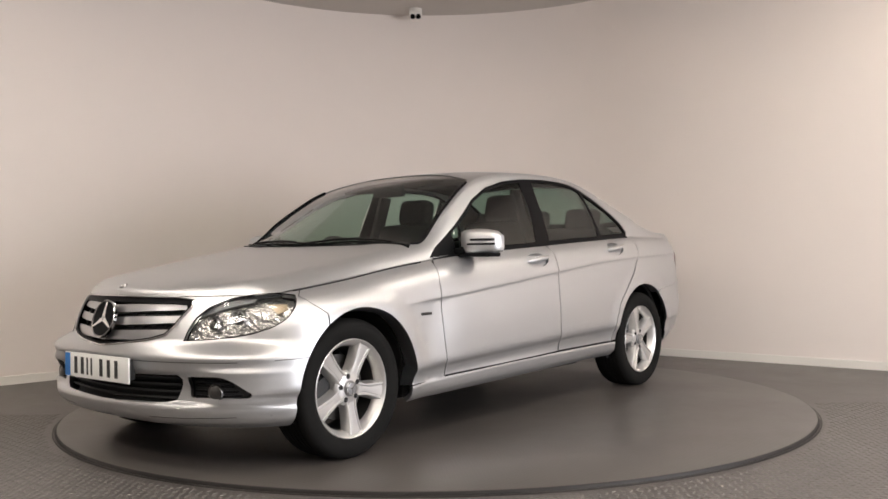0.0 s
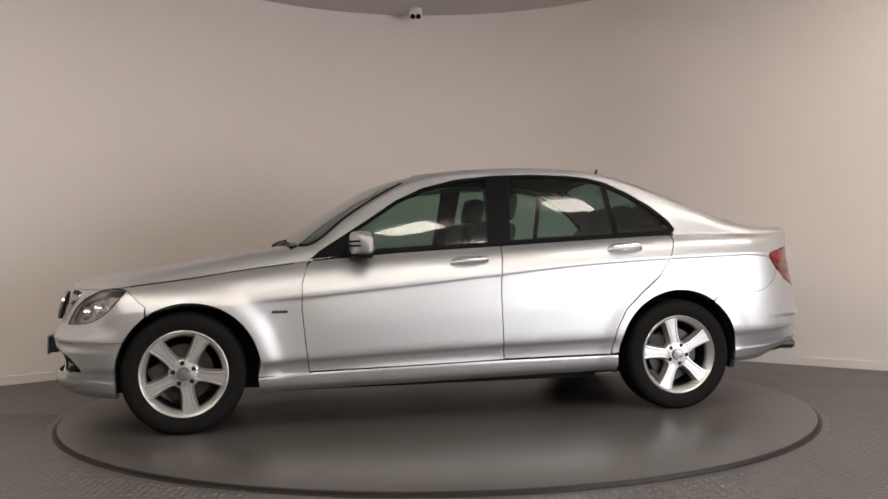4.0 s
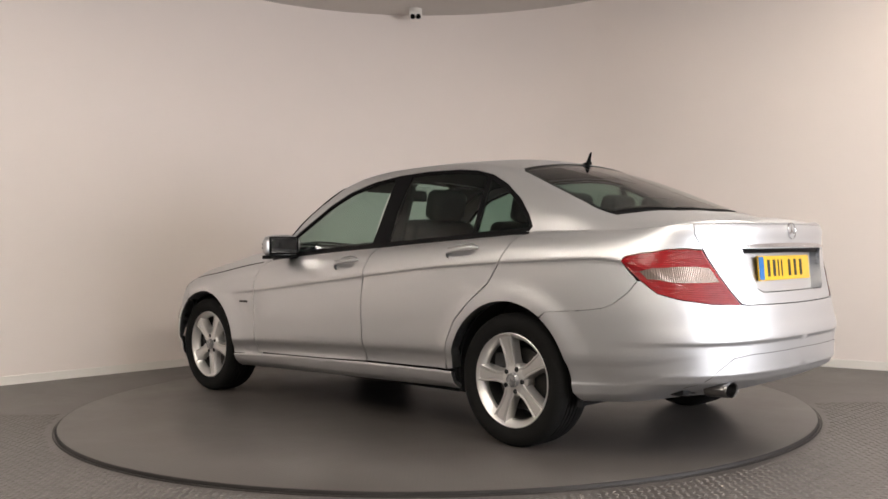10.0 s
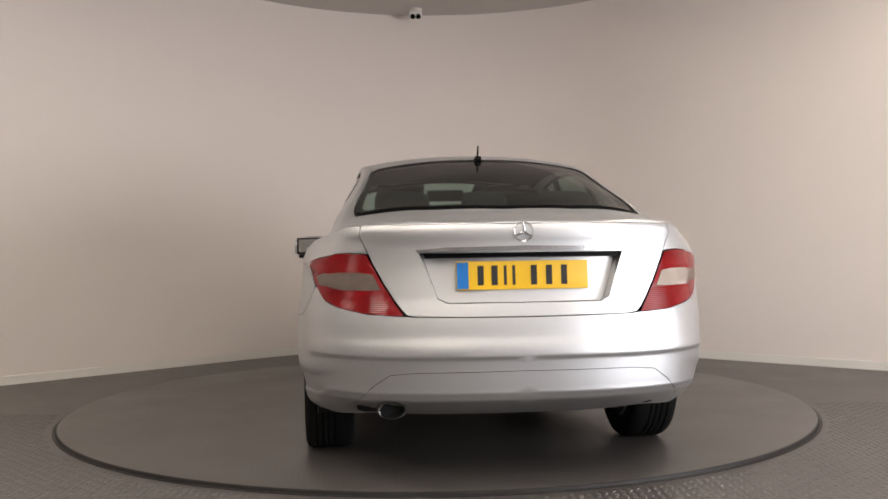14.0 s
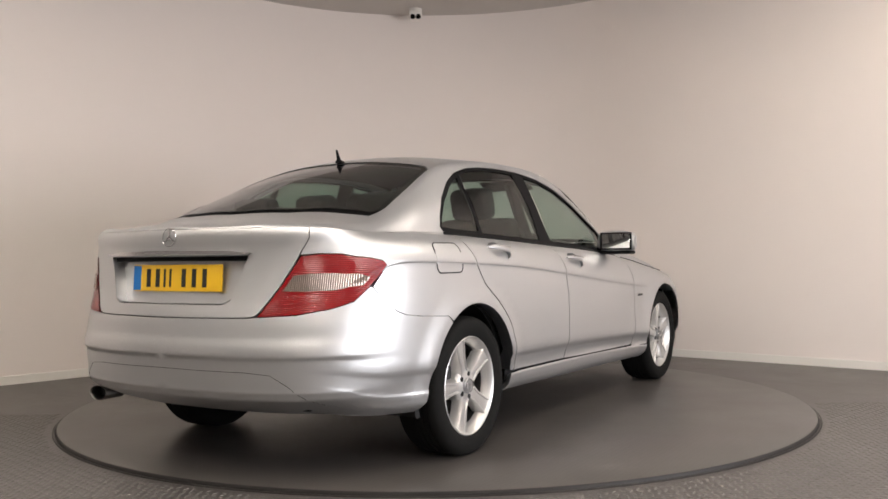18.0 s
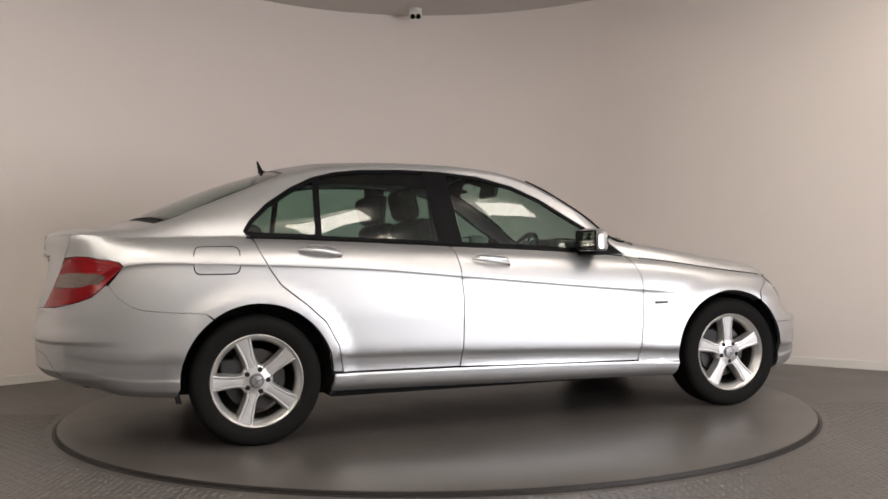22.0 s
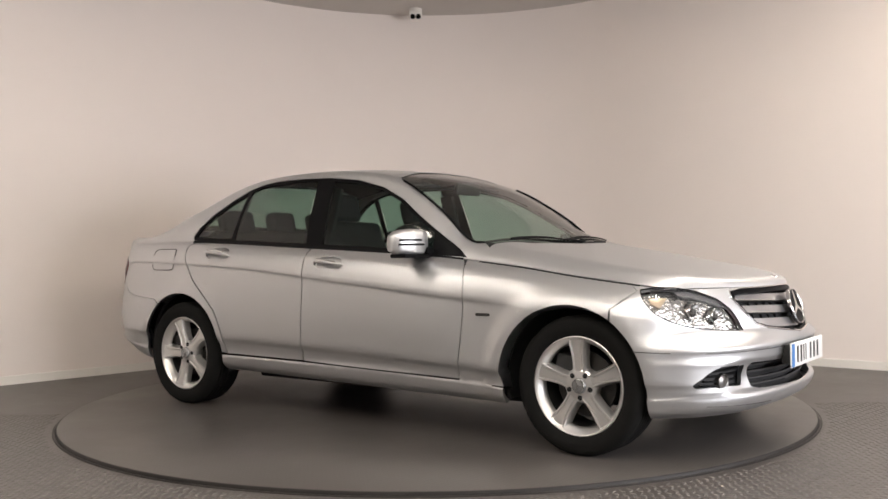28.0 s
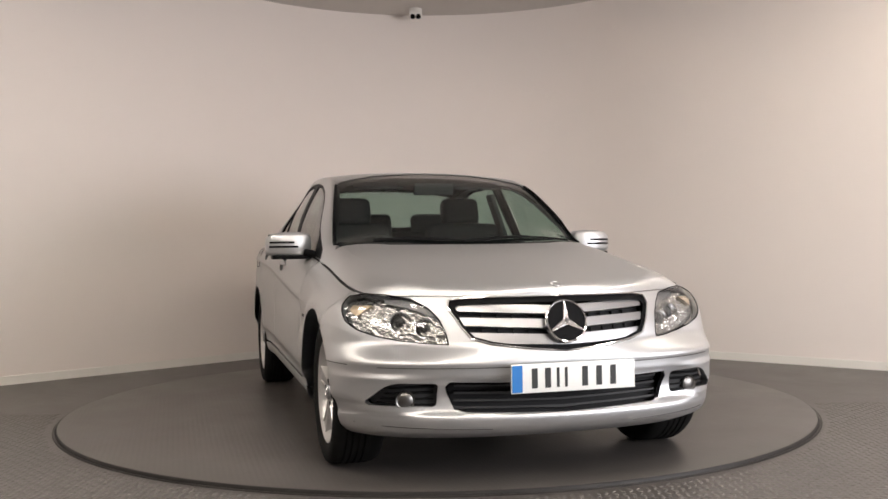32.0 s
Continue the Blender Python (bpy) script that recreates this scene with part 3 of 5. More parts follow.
def patch(name, outline, mat, parent, label="", holes=(), sides=(1, -1), gap=0.002, depth=0.02, offset=0.0, rows=(), ds=0.045, dv=0.03, both=False):
    """A piece of body skin with the outline in (s, v): shallow turned-in edges, an optional set-in by offset, one object for each side or,
    with both, one for the two halves that meet at the middle."""
    outline = dense([(min(max(a, 0), SMAX), min(max(b, 0), V3)) for a, b in outline], 0.03)
    keep = [outline[0]]
    for q in outline[1:]:
        if math.hypot(q[0] - keep[-1][0], q[1] - keep[-1][1]) > 0.004:
            keep.append(q)
    outline = keep
    if gap:
        P = np.array(outline)
        ins = np.array(inset(outline, gap))
        edge = (P[:, 0] <= 1e-6) | (P[:, 0] >= SMAX - 1e-6) | (P[:, 1] >= V3 - 1e-6)
        ins[edge & (P[:, 0] <= 1e-6), 0] = 0
        ins[edge & (P[:, 0] >= SMAX - 1e-6), 0] = SMAX
        ins[edge & (P[:, 1] >= V3 - 1e-6), 1] = V3
        outline = [tuple(p) for p in ins]
    O = np.array(outline)
    holes = [[(float(a), float(b)) for a, b in h] for h in holes]
    s0, s1, v0, v1 = O[:, 0].min(), O[:, 0].max(), O[:, 1].min(), O[:, 1].max()
    gs = np.arange(math.floor(s0 / ds), math.ceil(s1 / ds) + 1) * ds
    gv = np.unique(np.concatenate([np.arange(math.floor(v0 / dv), math.ceil(v1 / dv) + 1) * dv, np.array([r for r in rows if v0 < r < v1])]))
    G = np.stack(np.meshgrid(gs, gv, indexing="ij"), -1).reshape(-1, 2)
    ok = inside(G, outline) & ~near_poly(G, outline, 0.010)
    for h in holes:
        ok &= ~inside(G, h) & ~near_poly(G, h, 0.010)
    G = G[ok]
    verts, edges = list(map(tuple, outline)), []
    n = len(outline)
    edges += [(i, (i + 1) % n) for i in range(n)]
    for h in holes:
        k = len(verts)
        verts += h
        edges += [(k + i, k + (i + 1) % len(h)) for i in range(len(h))]
    verts += list(map(tuple, G))
    res = delaunay_2d_cdt([Vector(p) for p in verts], edges, [], 0, 1e-6)
    V = np.array([tuple(p) for p in res[0]])
    F = np.array([f for f in res[2]])
    C = V[F].mean(1)
    keep = inside(C, outline)
    for h in holes:
        keep &= ~inside(C, h)
    F = F[keep]
    a = V[F]
    ar = (a[:, 1, 0] - a[:, 0, 0]) * (a[:, 2, 1] - a[:, 0, 1]) - (a[:, 1, 1] - a[:, 0, 1]) * (a[:, 2, 0] - a[:, 0, 0])
    F = np.where((ar < 0)[:, None], F[:, ::-1], F)
    used = np.unique(F)
    re = np.full(len(V), -1)
    re[used] = np.arange(len(used))
    V, F = V[used], re[F]
    P, N = skin(V[:, 0], V[:, 1]), skin_normal(V[:, 0], V[:, 1])
    P = P - N * offset
    # turned-in edge
    cnt = {}
    for f in F:
        for i in range(3):
            e = (f[i], f[(i + 1) % 3])
            cnt[e] = cnt.get(e, 0) + 1
    rim = [e for e in cnt if (e[1], e[0]) not in cnt]
    if both:
        rim = [e for e in rim if not (P[e[0], 1] < 1e-4 and P[e[1], 1] < 1e-4)]
    lip = sorted({i for e in rim for i in e})
    base = len(P)
    if depth > 0 and lip:
        k1 = {i: base + j for j, i in enumerate(lip)}
        k2 = {i: base + len(lip) + j for j, i in enumerate(lip)}
        P = np.concatenate([P, P[lip] - N[lip] * 0.0004, P[lip] - N[lip] * depth])
        N = np.concatenate([N, N[lip], N[lip]])
        extra = []
        for i, j in rim:
            extra.append((i, k2[i], k2[j], j)[::-1])
        faces = [tuple(f) for f in F] + extra
    else:
        faces = [tuple(f) for f in F]
    made = []
    for sd in ((1,) if both else sides):
        Q, M, fs = P.copy(), N.copy(), faces
        if sd < 0:
            Q[:, 1] *= -1
            M[:, 1] *= -1
            fs = [f[::-1] for f in faces]
        if both:
            k = len(Q)
            R, M2 = Q.copy(), M.copy()
            R[:, 1] *= -1
            M2[:, 1] *= -1
            Q, M = np.concatenate([Q, R]), np.concatenate([M, M2])
            fs = faces + [tuple(i + k for i in f[::-1]) for f in faces]
        made.append(link(name, Q, fs, mat, parent, label, smooth=True, normals=M))
    return made


CAR = new("car")
tagged(CAR, "silver metallic four-door saloon car with five-spoke alloy wheels on the turntable", "car")


def side(*pts):
    return unskin(pts, "side")


def chain(*runs):
    out = []
    for r in runs:
        out += list(r)
    return out


def line_side(pts, step=0.03):
    return unskin(dense(pts, step, closed=False), "side")


def line_view(view, pts, step=0.025):
    return unskin(dense(pts, step, closed=False), view)


def s_of_x(x):
    """The s on the flank at which the plan passes x."""
    return float(np.interp(-x, -RX, RS))


def arch_line(k, a0, a1, n=28, grow=0.0):
    ax, az, ar = ARCH[k]
    return unskin([(ax + (ar + grow) * math.cos(radians(a0 + (a1 - a0) * i / n)), az + (ar + grow) * math.sin(radians(a0 + (a1 - a0) * i / n))) for i in range(n + 1)], "side")


# ---- outlines on the flank (x, z) ----
SEAM_DOOR_F = [(0.715, 0.885), (0.74, 0.85), (0.765, 0.77), (0.77, 0.64), (0.757, 0.49), (0.735, 0.305)]
SEAM_B = [(-0.345, 0.955), (-0.325, 0.84), (-0.315, 0.69), (-0.322, 0.45), (-0.332, 0.325)]
SEAM_DOOR_R = [(-1.385, 1.004), (-1.365, 0.95), (-1.32, 0.86), (-1.26, 0.77), (-1.14, 0.675), (-1.045, 0.585), (-0.985, 0.47), (-0.955, 0.33)]
DLO = [(0.72, 0.893), (0.38, 0.922), (0.06, 0.943), (-0.35, 0.963), (-0.72, 0.983), (-1.06, 1.0), (-1.36, 1.012), (-1.41, 1.018), (-1.425, 1.04),
       (-1.39, 1.095), (-1.30, 1.18), (-1.17, 1.265), (-1.05, 1.322), (-0.93, 1.352), (-0.80, 1.365), (-0.57, 1.37), (-0.35, 1.362), (-0.13, 1.338), (0.07, 1.288),
       (0.23, 1.215), (0.39, 1.11), (0.52, 1.03), (0.66, 0.942)]
A_SILL_F, A_SILL_R = -8, 188


def flat(v, s0, s1, step=0.04):
    n = max(2, int(abs(s1 - s0) / step))
    return [(s0 + (s1 - s0) * i / n, v) for i in range(n + 1)]


def cup(x, z, grow=0.0):
    """The outline of a door handle's bowl, slightly raised to the rear."""
    out = []
    for i in range(20):
        a = 2 * math.pi * i / 20
        px, pz = (0.108 + grow) * math.cos(a), (0.041 + grow) * math.sin(a) * (1 + 0.15 * math.cos(a))
        out.append((x + px, z + pz - 0.08 * px))
    return unskin(out, "side")


WS_EDGE = []  # the windscreen's pillar edge, for its seal


def build_shell():
    # hood
    edge = V1 + 0.012
    hood_back = unskin(dense([(0.94, 0.0), (0.925, 0.2), (0.89, 0.42), (0.84, 0.60), (0.815, 0.68)], 0.03, closed=False), "top")
    s_back = s_of_x(0.80)
    hood = chain(flat(edge, 0, s_back), [(s_back, V1 + 0.03)], hood_back[::-1], flat(V3, hood_back[0][0], 0))
    patch("hood", hood, M_PAINT, CAR, "silver painted bonnet", both=True, gap=0.0025)
    seal = chain(flat(V1 - 0.012, 0.25, s_back), flat(V1 + 0.03, s_back, 0.25))
    patch("bonnet_seal", seal, M_UNDER, CAR, "dark gap along the bonnet edge", gap=0.0, offset=0.008, depth=0)
    # cowl panel below the windscreen
    ws_low = unskin(dense([(0.90, 0.0), (0.885, 0.2), (0.85, 0.42), (0.785, 0.63)], 0.03, closed=False), "top")
    cowl = chain(hood_back[:-4], ws_low[::-1])
    cowl[0] = (cowl[0][0], V3)
    cowl[-1] = (cowl[-1][0], V3)
    patch("cowl", cowl, M_MATT, CAR, "black plastic scuttle panel", both=True, offset=0.012, depth=0)
    # windscreen, roof, back window
    ws = [(0.905, 0.0), (0.89, 0.2), (0.855, 0.42), (0.80, 0.60), (0.765, 0.665), (0.73, 0.682), (0.7, 0.680), (0.55, 0.654), (0.4, 0.624), (0.25, 0.593), (0.18, 0.578), (0.13, 0.54), (0.06, 0.3), (0.04, 0.0)]
    ws_uv = unskin(dense(ws, 0.04, closed=False), "top")
    ws_uv[0], ws_uv[-1] = (ws_uv[0][0], V3), (ws_uv[-1][0], V3)
    bw = [(-1.215, 0.0), (-1.205, 0.3), (-1.185, 0.50), (-1.22, 0.54), (-1.45, 0.584), (-1.6, 0.616), (-1.72, 0.636), (-1.79, 0.61), (-1.915, 0.3), (-1.945, 0.0)]
    bw_uv = unskin(dense(bw, 0.04, closed=False), "top")
    bw_uv[0], bw_uv[-1] = (bw_uv[0][0], V3), (bw_uv[-1][0], V3)
    WS_EDGE.extend(unskin(dense(ws[4:11], 0.04, closed=False), "top"))
    patch("windscreen", ws_uv, M_SCREEN, CAR, "clear windscreen glass", both=True, offset=0.004, depth=0, gap=0.0)
    strip_uv = unskin(dense([(-1.70, 0.628), (-1.775, 0.60), (-1.90, 0.3), (-1.93, 0.0)], 0.04, closed=False), "top")
    strip_back = unskin(dense([(-1.995, 0.0), (-1.975, 0.3), (-1.89, 0.55), (-1.84, 0.632)], 0.04, closed=False), "top")
    strip_uv[-1], strip_back[0] = (strip_uv[-1][0], V3), (strip_back[0][0], V3)
    patch("rear_scuttle", strip_uv + strip_back, M_BLACK, CAR, "black strip under the rear window", both=True, offset=0.010, depth=0, gap=0.0)
    patch("rear_window", bw_uv, M_BACKGLASS, CAR, "dark tinted rear window", both=True, offset=0.004, depth=0, gap=0.0)
    # roof skin with the pillars down to the shoulder and the openings left free
    lid_front = unskin(dense([(-1.985, 0.0), (-1.965, 0.3), (-1.88, 0.55), (-1.84, 0.628)], 0.03, closed=False), "top")
    # roof panel
    rl = V2 + 0.03
    roof = chain([(ws_uv[-1][0], V3)], unskin(dense([(0.04, 0.0), (0.06, 0.3), (0.13, 0.54)], 0.03, closed=False), "top")[1:],
                 flat(rl, s_of_x(0.125), s_of_x(-1.16)), unskin(dense([(-1.185, 0.50), (-1.205, 0.3), (-1.215, 0.0)], 0.03, closed=False), "top"))
    roof[-1] = (roof[-1][0], V3)
    patch("roof", roof, M_PAINT, CAR, "silver painted roof", both=True, gap=0.001)
    # body side frame: pillars and roof rail round the side windows
    dlo_uv = unskin(dense(DLO, 0.03), "side")
    pil_f = unskin(dense([(0.775, 0.668), (0.735, 0.685), (0.7, 0.683), (0.55, 0.657), (0.4, 0.627), (0.25, 0.596), (0.181, 0.581)], 0.04, closed=False), "top")
    pil_r = unskin(dense([(-1.185, 0.503), (-1.22, 0.543), (-1.45, 0.587), (-1.6, 0.619), (-1.72, 0.639), (-1.83, 0.638)], 0.04, closed=False), "top")
    s_corner = line_view("rear", [(0.602, 0.935), (0.627, 0.985)])[-1][0]
    se, ve = unskin([(-1.84, 0.634)], "top")[0]
    lid_side = [(s_corner + (se - s_corner) * t, V1 + (ve - V1) * t ** 0.75) for t in np.linspace(0, 1, 13)]
    frame_side = chain(flat(V1, s_of_x(0.815), s_corner), lid_side[1:], pil_r[::-1][1:], flat(rl, s_of_x(-1.16), s_of_x(0.125)), unskin([(0.129, 0.542)], "top"), pil_f[::-1],
                       [(s_of_x(0.815), V1 + 0.30), (s_of_x(0.815), V1 + 0.15)])
    patch("side_frame", frame_side, M_PAINT, CAR, "silver painted pillars and roof rail", holes=[dlo_uv], gap=0.0005, depth=0.03)
    # front wing
    bump_seam = [(1.645, 0.742), (1.60, 0.70), (1.555, 0.665)]
    wing = chain(flat(V1, s_of_x(1.62), s_of_x(0.725)), line_side(SEAM_DOOR_F[1:] + [(0.735, 0.29)]), line_side([(0.735, 0.29), (1.0, 0.285)]), arch_line(0, A_SILL_R - 14, 55), line_side(bump_seam[::-1]))
    patch("front_wing", wing, M_PAINT, CAR, "silver painted front wing", depth=0.08, ds=0.026, dv=0.02, rows=(0.44, 0.45, 0.456, 0.4628, 0.474))
    # doors
    d1 = chain(flat(V1, s_of_x(0.705), s_of_x(-0.343)), line_side(SEAM_B), line_side([(-0.332, 0.325), (0.735, 0.302)])[1:], line_side(SEAM_DOOR_F[::-1])[1:-1])
    patch("front_door", d1, M_PAINT, CAR, "silver painted front door", holes=[cup(-0.145, 0.867)], rows=(0.44, 0.45, 0.456, 0.4628, 0.474, 0.152, 0.188, 0.196, 0.203, 0.21, 0.222), gap=0.0026)
    d2 = chain(flat(V1, s_of_x(-0.35), s_of_x(-1.38)), line_side(SEAM_DOOR_R)[1:], line_side([(-0.955, 0.332), (-0.336, 0.327)])[1:], line_side(SEAM_B[::-1])[1:-1])
    patch("rear_door", d2, M_PAINT, CAR, "silver painted rear door", ds=0.028, dv=0.022, holes=[cup(-1.06, 0.926)], rows=(0.44, 0.45, 0.456, 0.4628, 0.474, 0.152, 0.188, 0.196, 0.203, 0.21, 0.222), gap=0.0026)
    # sill
    sill = chain(line_side([(1.0, 0.282), (0.735, 0.298), (-0.34, 0.322), (-1.0, 0.327)]), flat(0.0, s_of_x(-1.01), s_of_x(0.99)))
    patch("sill", sill, M_PAINT, CAR, "silver painted sill", rows=(0.06, 0.09))
    # tail lamp, lid and rear bumper outlines
    lamp = chain(line_side([(-2.05, 0.905), (-2.0, 0.893), (-1.985, 0.875), (-2.01, 0.84), (-2.06, 0.79), (-2.12, 0.735)], 0.02),
                 line_view("rear", [(0.70, 0.705), (0.60, 0.685), (0.462, 0.678), (0.50, 0.735), (0.54, 0.80), (0.585, 0.885), (0.60, 0.915), (0.66, 0.922), (0.72, 0.92)], 0.02))
    patch("tail_lamp", lamp, M_RED, CAR, "red tail lamp with a clear middle band", gap=0.0018, offset=-0.003, depth=0.03, ds=0.03, dv=0.02)
    clear = chain(line_side([(-2.10, 0.843), (-2.055, 0.83), (-2.085, 0.795)], 0.02), line_view("rear", [(0.70, 0.778), (0.60, 0.776), (0.548, 0.778), (0.580, 0.838), (0.63, 0.845), (0.71, 0.846)], 0.02))
    patch("lamp_band", clear, M_CLEARLAMP, CAR, "clear reversing lamp band", gap=0.0, offset=-0.0055, depth=0.004, ds=0.03, dv=0.02)
    lid_edge = [(0.456, 0.680), (0.496, 0.735), (0.536, 0.80), (0.581, 0.885), (0.602, 0.935), (0.627, 0.985)]
    lid_up = line_view("rear", lid_edge)
    low = line_view("rear", [(0.0, 0.672), (0.25, 0.674), (0.42, 0.676), (0.452, 0.682)])
    low[0] = (SMAX, low[0][1])
    recess = line_view("rear", [(0.40, 0.917), (0.335, 0.745), (0.30, 0.727), (0.0, 0.727)])
    recess[-1] = (SMAX, recess[-1][1])
    rec_top = line_view("rear", [(0.0, 0.917), (0.40, 0.917)])
    rec_top[0] = (SMAX, rec_top[0][1])
    lf = list(lid_front)
    lf[0] = (lf[0][0], V3)
    # the lid is one sheet: upright part below the tail edge and the deck above
    lid_low = chain(low, lid_up[1:], flat(V1, s_corner, SMAX), [(SMAX, rec_top[0][1])], rec_top[1:], recess[1:])
    patch("boot_lid_face", lid_low, M_PAINT, CAR, "silver painted boot lid face", both=True)
    deck = chain(flat(V1, SMAX, s_corner), lid_side[1:], lf[::-1])
    deck.append((SMAX, V3))
    patch("boot_lid", deck, M_PAINT, CAR, "silver painted boot lid", both=True, gap=0.001)
    rec = chain(rec_top, recess[1:])
    patch("plate_recess", rec, M_PAINT, CAR, "silver plate recess of the boot lid", both=True, gap=0.0, offset=0.05, depth=0)
    # rear quarter
    arch_r = arch_line(1, 125, 3)
    quarter = chain(flat(V1, s_of_x(-1.388), s_corner), line_view("rear", [(0.627, 0.985), (0.602, 0.935), (0.596, 0.9185)]), line_view("rear", [(0.605, 0.9185), (0.66, 0.9235), (0.72, 0.9215)]),
                    line_side([(-2.05, 0.9065), (-2.0, 0.8945), (-1.9835, 0.875), (-2.0085, 0.84), (-2.05, 0.789)], 0.02), line_side([(-2.015, 0.735), (-1.95, 0.685), (-1.90, 0.668), (-1.80, 0.656), (-1.62, 0.645)]), arch_r,
                    line_side([(-0.965, 0.335)]), line_side(SEAM_DOOR_R[::-1])[1:-1])
    patch("rear_wing", quarter, M_PAINT, CAR, "silver painted rear wing", depth=0.06, ds=0.026, dv=0.02, rows=(0.44, 0.45, 0.456, 0.4628, 0.474))
    # rear bumper
    rb = chain(line_side([(-1.62, 0.647), (-1.80, 0.658), (-1.90, 0.670), (-1.95, 0.687), (-2.015, 0.737), (-2.05, 0.787)]), line_side([(-2.06, 0.789), (-2.12, 0.734)], 0.02),
               line_view("rear", [(0.70, 0.704), (0.60, 0.684), (0.455, 0.677), (0.42, 0.674), (0.0, 0.670)]), [(SMAX, 0.0)], flat(0.0, SMAX, s_of_x(-1.76))[1:], arch_line(1, 184, 126))
    i = min(range(len(rb)), key=lambda k: abs(rb[k][0] - SMAX) + (0 if rb[k][1] > 0.1 else 1))
    rb[i] = (SMAX, rb[i][1])
    patch("rear_bumper", rb, M_PAINT, CAR, "silver painted rear bumper", both=True, dv=0.007, gap=0.0006)
    # front end
    lampf = chain(line_side([(1.76, 0.752), (1.70, 0.757), (1.652, 0.747), (1.685, 0.70), (1.73, 0.65), (1.78, 0.612)], 0.02),
                  line_view("front", [(0.70, 0.588), (0.62, 0.572), (0.54, 0.564), (0.45, 0.56), (0.455, 0.60), (0.472, 0.655), (0.505, 0.70), (0.56, 0.735), (0.62, 0.746)], 0.02))
    grille = [(0.0, 0.742), (0.36, 0.738), (0.425, 0.728), (0.435, 0.70), (0.40, 0.63), (0.365, 0.585), (0.30, 0.565), (0.17, 0.548), (0.0, 0.533)]
    gr = line_view("front", grille)
    gr[0], gr[-1] = (0, gr[0][1]), (0, gr[-1][1])
    lowg = line_view("front", [(0.0, 0.405), (0.46, 0.42), (0.475, 0.40), (0.44, 0.315), (0.40, 0.305), (0.0, 0.295)])
    lowg[0], lowg[-1] = (0, lowg[0][1]), (0, lowg[-1][1])
    fog = line_view("front", rounded([(0.505, 0.325), (0.50, 0.415), (0.66, 0.42), (0.70, 0.405), (0.765, 0.345), (0.755, 0.33)], 0.02), 0.03)
    sb = s_of_x(1.62)
    fb = chain([(0, 0.0), (0, lowg[-1][1])], lowg[::-1][1:], [(0, gr[-1][1])], gr[::-1][1:], [(0, V1)], flat(V1, 0, sb)[1:], line_side([(1.645, 0.742), (1.60, 0.70), (1.555, 0.665)]),
               arch_line(0, 54, -7), flat(0.0, s_of_x(1.715), 0)[:-1])
    patch("front_bumper", fb, M_PAINT, CAR, "silver painted front bumper", both=True, holes=[lampf, fog], ds=0.035, dv=0.008)
    patch("headlamp_lens", lampf, M_LENS, CAR, "clear headlamp lens", gap=0.003, offset=0.001, depth=0.0, ds=0.03, dv=0.02)
    return lampf, gr, lowg, fog, dlo_uv, ws_uv, bw_uv


SHELL = build_shell()


def build_windows():
    dlo_in = inset(dense(DLO, 0.03), 0.016)
    front = clip_poly(clip_poly(dlo_in, (-0.275, 1.0), (1, 0.10)), (0.50, 1.0), (-1, 0.0))
    rear = clip_poly(clip_poly(dlo_in, (-0.41, 1.0), (-1, -0.10)), (-1.03, 1.0), (1, -0.05))
    quart = clip_poly(inset(dense(DLO, 0.03), 0.022), (-1.065, 1.0), (-1, 0.05))
    panes = []
    for nm, poly in (("front_window", front), ("rear_door_window", rear), ("quarter_window", quart)):
        uv = unskin(poly, "side")
        panes.append(uv)
        patch(nm, uv, M_GLASS, CAR, "green-tinted side window", gap=0.0, offset=0.010, depth=0.0)
    belt = chain(flat(V1 - 0.004, s_of_x(0.70), s_of_x(-1.41)), flat(V1 + 0.016, s_of_x(-1.41), s_of_x(0.70)))
    patch("belt_trim", belt, M_BLACK, CAR, "black rubber trim along the window sill line", gap=0.0, offset=-0.003, depth=0.006)
    patch("window_frame", SHELL[4], M_BLACK, CAR, "black side window frame", holes=panes, gap=0.0, offset=0.004, depth=0.012)


build_windows()

